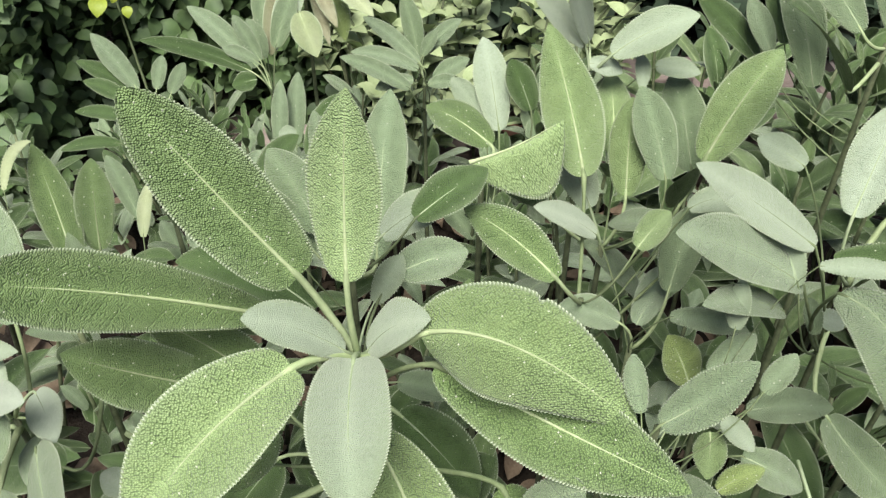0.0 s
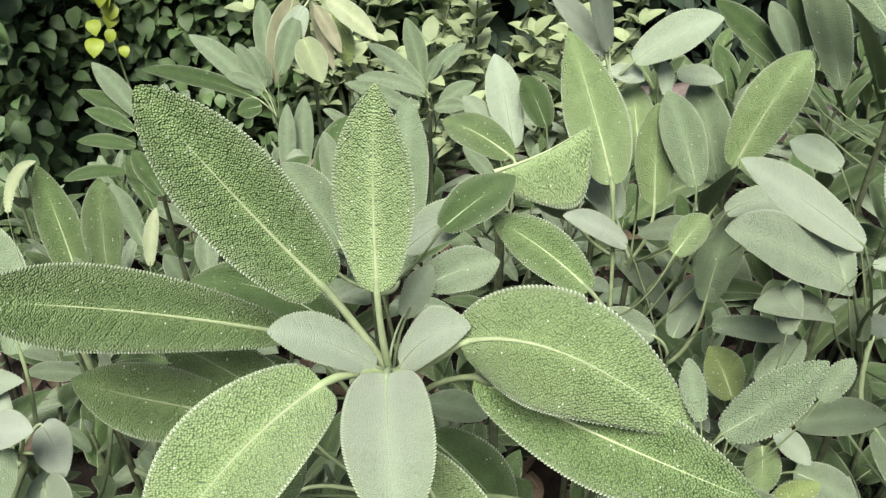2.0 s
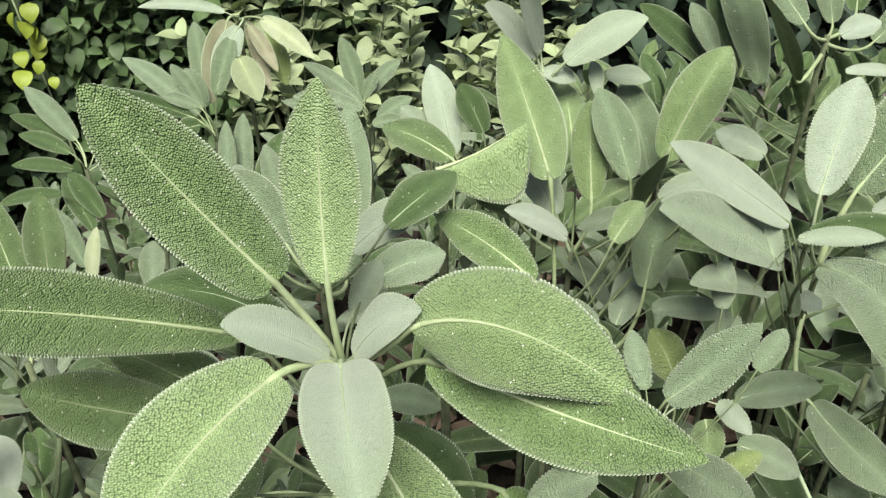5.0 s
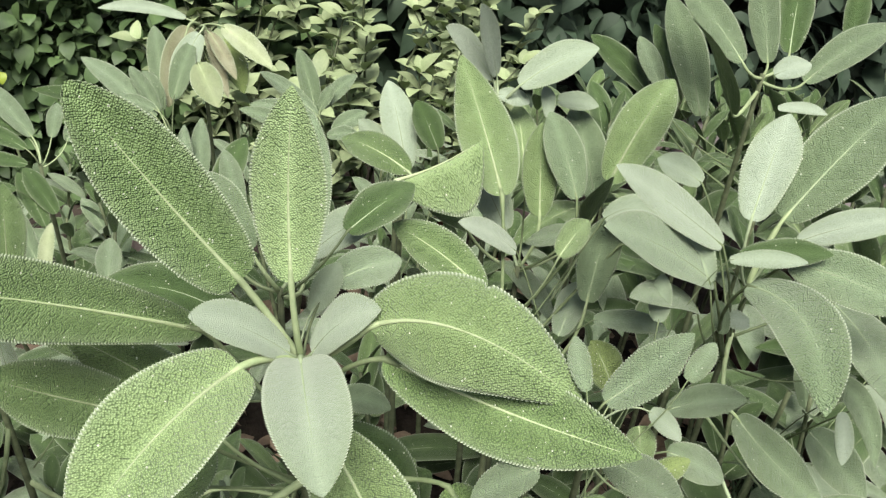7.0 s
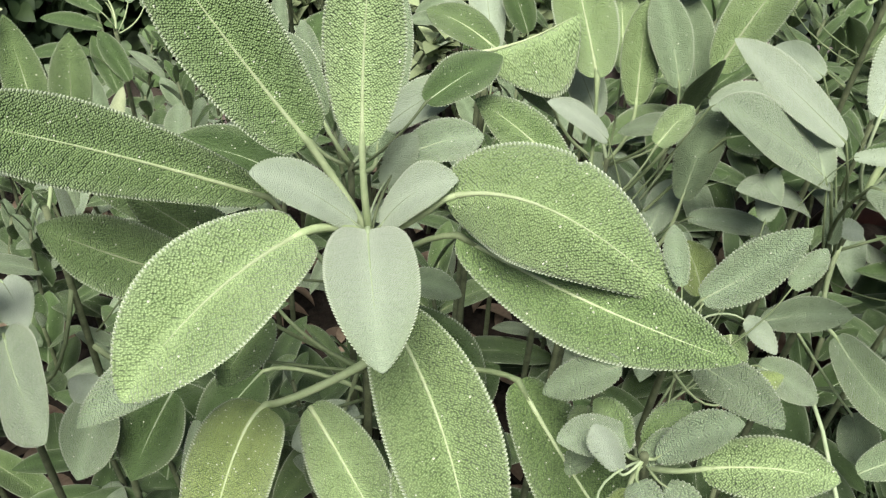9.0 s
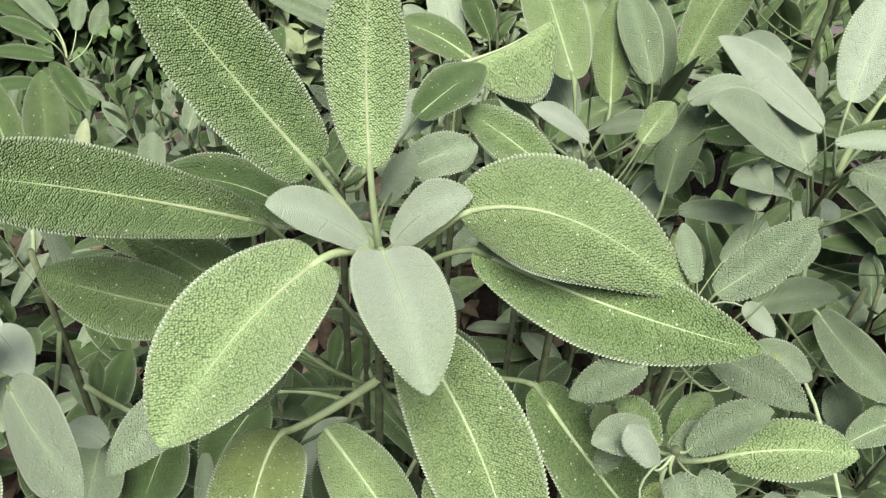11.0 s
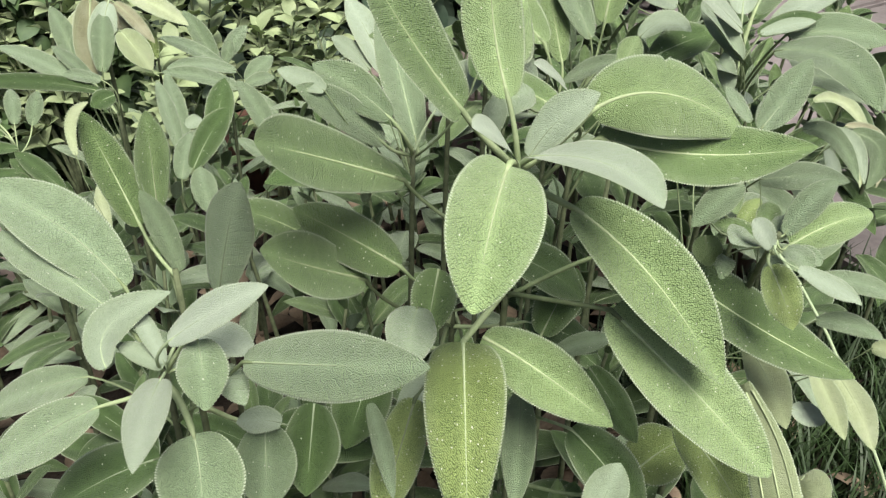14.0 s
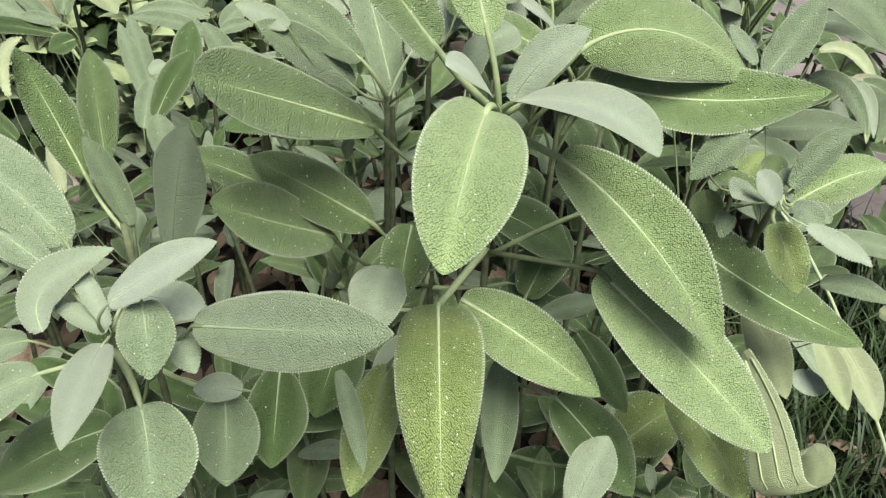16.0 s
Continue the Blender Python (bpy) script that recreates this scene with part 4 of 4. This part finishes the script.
rng = np.random.default_rng(7)
MODELS = []
GREY = [(h, bushy(rng, h, 6, 0.042, (6, 3, 6, 3))) for h in (0.24, 0.19)]
# mostly the shade-darkened leaf colour, so that the gaps stay dim
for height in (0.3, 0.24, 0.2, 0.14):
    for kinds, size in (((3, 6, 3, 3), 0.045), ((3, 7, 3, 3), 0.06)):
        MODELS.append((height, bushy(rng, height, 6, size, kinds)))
used = set()
for x, y in [(x, y) for x in np.arange(-0.36, 0.12, 0.065) for y in np.concatenate((np.arange(0.06, 0.3, 0.07), np.arange(0.32, 0.8, 0.058)))] + [(x, y) for x in np.arange(0.13, 0.5, 0.056) for y in np.arange(0.06, 0.75, 0.058) if (y > 0.19 and x < 0.2) or y > 0.27]:
    px, py = x + rng.uniform(-0.02, 0.02), y + rng.uniform(-0.02, 0.02)
    want = canopy(px, py) + rng.uniform(-0.05, 0.0)
    kinds = MODELS
    if py > 0.42 and px < 0.12:
        kinds, want = GREY, want + (0.055 if px > -0.2 else 0.02)
    k = min(range(len(kinds)), key=lambda i: abs(kinds[i][0] - want) + rng.uniform(0, 0.02))
    place = pose(px, py, want - kinds[k][0], rng.uniform(-6, 6), rng.uniform(-6, 6), rng.uniform(0, 360))
    model = kinds[k][1]
    if model.name in used:
        copy_thing(model, place)
    else:
        used.add(model.name)
        model.matrix_basis = place


# ---- behind the sage ----
def oval_leaf(length, width, fold=0.15, droop=0.15, ns=6, nu=4):
    v, f, *_ = blade((0, 0, 0), (0, length * 0.5, 0.06 * length), (0, length, -droop * length), width, (0, 0, 1), fold, 0.85, 0.8, False, ns, nu, 0.02)
    return np.array(v), f


def leaf_mass(name, placements, leaf, mat, label, category, kind="stuff"):
    """Many small leaves in one mesh."""
    lv, lf = leaf
    verts = np.concatenate([lv @ np.array(m.to_3x3()).T + np.array(m.translation) for m in placements])
    n = len(lv)
    faces = [tuple(i + k * n for i in f) for k in range(len(placements)) for f in lf]
    return tagged(mesh_object(name, verts, faces, mat), label, category, kind=kind)


def scatter(rng, count, box, turn, scale):
    out = []
    for _ in range(count):
        p = [rng.uniform(a, b) for a, b in box]
        m = Matrix.LocRotScale(p, Euler((radians(rng.uniform(-70, 20)), radians(rng.uniform(-40, 40)), radians(turn + rng.uniform(-75, 75)))), [rng.uniform(*scale)] * 3)
        out.append(m)
    return out


rng = np.random.default_rng(21)
def hedge():
    spots = []
    for x0, x1, y0, y1, z0, z1, n in ((-1.3, 0.0, 0.92, 1.1, 0.0, 0.6, 24000), (-1.0, -0.4, 0.74, 0.92, 0.0, 0.55, 9000)):
        spots += scatter(rng, n, ((x0, x1), (y0, y1), (z0, z1)), 180, (0.8, 1.7))
    return leaf_mass("hedge", spots, oval_leaf(0.017, 0.0125, 0.2, 0.15, 4, 2), IVY, "dense dark green ivy hedge behind the herb bed", "hedge")


hedge()
leaf_mass("laurel_hedge", scatter(rng, 5200, ((-0.05, 1.4), (1.05, 1.24), (0.0, 0.6)), 180, (0.7, 1.3)), oval_leaf(0.048, 0.021, 0.2, 0.2, 5, 2), LAUREL_SHADE, "shaded laurel hedge with large dark blue-green leaves", "hedge")
leaf_mass("leaf_litter", [Matrix.LocRotScale((rng.uniform(-0.38, 0.3), rng.uniform(0.05, 0.78), rng.uniform(0.004, 0.016)), Euler((rng.uniform(-0.35, 0.35), rng.uniform(-0.5, 0.5), rng.uniform(0, 6.28))), [rng.uniform(0.6, 1.3)] * 3) for _ in range(900)], oval_leaf(0.034, 0.014, 0.35, 0.15, 6, 4), LITTER, "dry brown leaves littering the soil under the sage", "leaf litter")


def shrub(rng, at, height, spread, count):
    """A small-leaved shrub: stems with whorls of pale oval leaves."""
    ob = tagged(new("shrub"), "small-leaved shrub with pale yellow-green leaves behind the sage", "shrub")
    ob.location = at
    tips = []
    for _ in range(count):
        a, r = rng.uniform(0, 6.28), spread * math.sqrt(rng.uniform(0, 1))
        tip = np.array((r * math.cos(a), r * math.sin(a), height * rng.uniform(0.6, 1.0)))
        q = np.linspace(0, 1, 7)[:, None]
        path = 2 * q * (1 - q) * tip * np.array((0.2, 0.2, 0.6)) + q * q * tip
        v, f = tube(path, np.linspace(0.0022, 0.0009, 7), 5)
        mesh_object("branch", v, f, STEM, ob)
        for k in range(8):
            tips.append((path[-1] - (path[-1] - path[2]) * k / 8, rng.uniform(0, 6.28)))
    lv, lf = oval_leaf(0.024, 0.013, 0.2, 0.1)
    me = None
    for p, a in tips:
        for k in range(4):
            m = Matrix.LocRotScale(p, Euler((radians(rng.uniform(5, 50)), radians(rng.uniform(-20, 20)), a + k * 1.57 + rng.uniform(-0.3, 0.3))), [rng.uniform(0.7, 1.2)] * 3)
            if me is None:
                first = mesh_object("leaf", lv, lf, PALE, ob)
                me = first.data
                first.matrix_basis = m
            else:
                o = new("leaf", me)
                o.parent = ob
                o.matrix_basis = m
    return ob


for x, y, h in ((0.03, 0.82, 0.33), (-0.1, 0.88, 0.34), (0.16, 0.9, 0.33), (-0.03, 0.73, 0.26), (0.08, 0.76, 0.25)):
    shrub(rng, (x, y, 0), h, 0.1, 9)
# added backing slab: fills the hedge's gaps with a shade colour
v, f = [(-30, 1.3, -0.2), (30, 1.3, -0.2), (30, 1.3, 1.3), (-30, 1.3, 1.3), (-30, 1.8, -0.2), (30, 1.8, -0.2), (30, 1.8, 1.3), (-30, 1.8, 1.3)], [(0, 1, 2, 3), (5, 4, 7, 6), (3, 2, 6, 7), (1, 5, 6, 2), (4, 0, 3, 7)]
tagged(mesh_object("garden_wall", v, f, SHADE_WALL, smooth=False), "added dark backing behind the hedge, coloured as the shade inside it", "wall", kind="structure")


# ---- ground beside the bed: paving, a pot, grass ----
def paving():
    """Mauve-grey slabs with open joints to the right of and behind the bed."""
    base = tagged(new("pavement"), "worn mauve-grey stone paving beside the herb bed", "paving", kind="structure")
    rng = np.random.default_rng(5)
    w = 0.296
    bm = bmesh.new()
    bmesh.ops.create_cube(bm, size=1)
    bmesh.ops.scale(bm, vec=(w, w, 0.03), verts=bm.verts)
    bmesh.ops.bevel(bm, geom=bm.edges[:], offset=0.005, segments=2, affect="EDGES")
    me = bpy.data.meshes.new("slab")
    bm.to_mesh(me)
    bm.free()
    me.materials.append(STONE)
    for i in range(9):
        for j in range(-2, 6):
            x, y = 0.66 + 0.305 * i, 0.42 + 0.305 * j
            if j < 0 and i < 1:
                continue
            o = new("slab", me)
            o.parent = base
            o.matrix_basis = pose(x, y, 0.004 + rng.uniform(-0.002, 0.002), 0, 0, rng.uniform(-0.6, 0.6))
    return base


def pot(at, radius, height, mat, label):
    """A tapered flowerpot with a thick rolled rim, filled with soil."""
    ob = tagged(new("flower_pot"), label, "flower pot")
    ob.location = at
    prof = [(0.62, 0), (0.66, 0.0), (0.92, 0.78), (1.0, 0.79), (1.02, 0.84), (1.03, 0.97), (1.0, 1.0), (0.93, 1.0), (0.9, 0.96), (0.86, 0.8), (0.62, 0.05)]
    n = 40
    verts = [(radius * r * math.cos(2 * math.pi * k / n), radius * r * math.sin(2 * math.pi * k / n), height * z) for r, z in prof for k in range(n)]
    faces = [(i * n + k, i * n + (k + 1) % n, ((i + 1) % len(prof)) * n + (k + 1) % n, ((i + 1) % len(prof)) * n + k) for i in range(len(prof)) for k in range(n)]
    mesh_object("shell", verts, faces, mat, ob)
    sv = [(radius * 0.87 * math.cos(2 * math.pi * k / n), radius * 0.87 * math.sin(2 * math.pi * k / n), height * 0.84 + 0.003 * math.sin(k * 2.3)) for k in range(n)] + [(0, 0, height * 0.86)]
    mesh_object("soil", sv, [(k, (k + 1) % n, n) for k in range(n)], SOIL, ob)
    return ob


def lawn(rng):
    """Dark grass at the foot of the bed."""
    verts, faces = [], []
    for _ in range(8000):
        x, y = rng.uniform(0.18, 0.5), rng.uniform(-0.2, 0.4)
        h, a, lean = rng.uniform(0.03, 0.075), rng.uniform(0, 6.28), rng.uniform(0.2, 0.9)
        dx, dy, w = math.cos(a), math.sin(a), rng.uniform(0.0008, 0.0016)
        k = len(verts)
        for q, ww in ((0, 1), (0.5, 0.8), (0.85, 0.45)):
            cx, cy, cz = x + dx * lean * h * q * q, y + dy * lean * h * q * q, h * q - 0.012
            verts += [(cx - dy * w * ww, cy + dx * w * ww, cz), (cx + dy * w * ww, cy - dx * w * ww, cz)]
        verts.append((x + dx * lean * h, y + dy * lean * h, h - 0.015))
        faces += [(k, k + 1, k + 3, k + 2), (k + 2, k + 3, k + 5, k + 4), (k + 4, k + 5, k + 6)]
    return tagged(mesh_object("grass", verts, faces, GRASS), "dark green grass at the foot of the herb bed", "grass", kind="stuff")


paving()
pot((0.115, 0.84, 0), 0.065, 0.075, TERRA, "orange terracotta flower pot standing behind the sage")
pot((0.37, 0.46, 0), 0.09, 0.12, BROWN, "dark red-brown glazed flower pot beside the sage")
lawn(rng)


def twig(points, radius):
    q = np.linspace(0, 1, 10)[:, None]
    a, b, c = (np.array(p, float) for p in points)
    path = (1 - q) ** 2 * a + 2 * q * (1 - q) * b + q * q * c
    v, f = tube(path, np.linspace(radius, radius * 0.7, 10), 7)
    return tagged(mesh_object("twig", v, f, SOFT_RIB), "bare straw-coloured dry stalk among the sage", "twig")


twig(((0.165, 0.02, -0.01), (0.138, 0.13, 0.255), (0.129, 0.203, 0.274)), 0.001)


def lime_sprig():
    """Young lime-green ivy leaves that stand out of the hedge."""
    ob = tagged(new("ivy_sprig"), "sprig of bright lime-green young ivy leaves on the hedge", "ivy")
    ob.location = (-0.345, 0.895, 0.0)
    rng = np.random.default_rng(31)
    q = np.linspace(0, 1, 8)[:, None]
    path = np.array((0.0, 0.03, 0.02)) * (1 - q) + np.array((-0.012, 0.0, 0.25)) * q
    v, f = tube(path, np.linspace(0.0016, 0.0009, 8), 6)
    mesh_object("stem", v, f, PETIOLE, ob)
    lv, lf = oval_leaf(0.021, 0.018, 0.2, 0.2)
    me = None
    for k in range(10):
        p = (rng.uniform(-0.018, 0.014), rng.uniform(-0.012, 0.0), 0.165 + 0.0085 * k)
        o = mesh_object("leaf", lv, lf, LIME, ob) if me is None else new("leaf", me)
        me, o.parent = o.data, ob
        o.matrix_basis = Matrix.LocRotScale(p, Euler((radians(rng.uniform(-75, -35)), radians(rng.uniform(-30, 30)), radians(180 + rng.uniform(-50, 50)))), [rng.uniform(0.6, 1.05)] * 3)
    return ob


lime_sprig()


def edging_stone(rng, at, size):
    """A rough, rounded stone of the bed's edging."""
    bm = bmesh.new()
    bmesh.ops.create_cube(bm, size=1)
    bmesh.ops.scale(bm, vec=size, verts=bm.verts)
    bmesh.ops.bevel(bm, geom=bm.edges[:], offset=0.018, segments=3, affect="EDGES")
    bmesh.ops.subdivide_edges(bm, edges=bm.edges[:], cuts=2, use_grid_fill=True)
    shift = rng.uniform(0, 50)
    for v in bm.verts:
        v.co += v.co.normalized() * 0.009 * noise.noise(v.co * 22 + Vector((shift, 0, 0)))
    me = bpy.data.meshes.new("edging_stone")
    bm.to_mesh(me)
    bm.free()
    me.polygons.foreach_set("use_smooth", np.ones(len(me.polygons), dtype=bool))
    me.materials.append(PINK_STONE)
    ob = tagged(new("edging_stone", me), "rough pinkish stone edging the bed behind the sage", "stone", "edging stones")
    ob.matrix_basis = pose(at[0], at[1], size[2] / 2 - 0.012, 0, 0, rng.uniform(-8, 8))
    return ob


rng = np.random.default_rng(9)
for x, w, h in ((-0.16, 0.12, 0.07), (-0.02, 0.13, 0.065), (0.2, 0.13, 0.15), (0.33, 0.12, 0.14)):
    edging_stone(rng, (x, 0.79 + rng.uniform(-0.01, 0.01)), (w, 0.09, h))
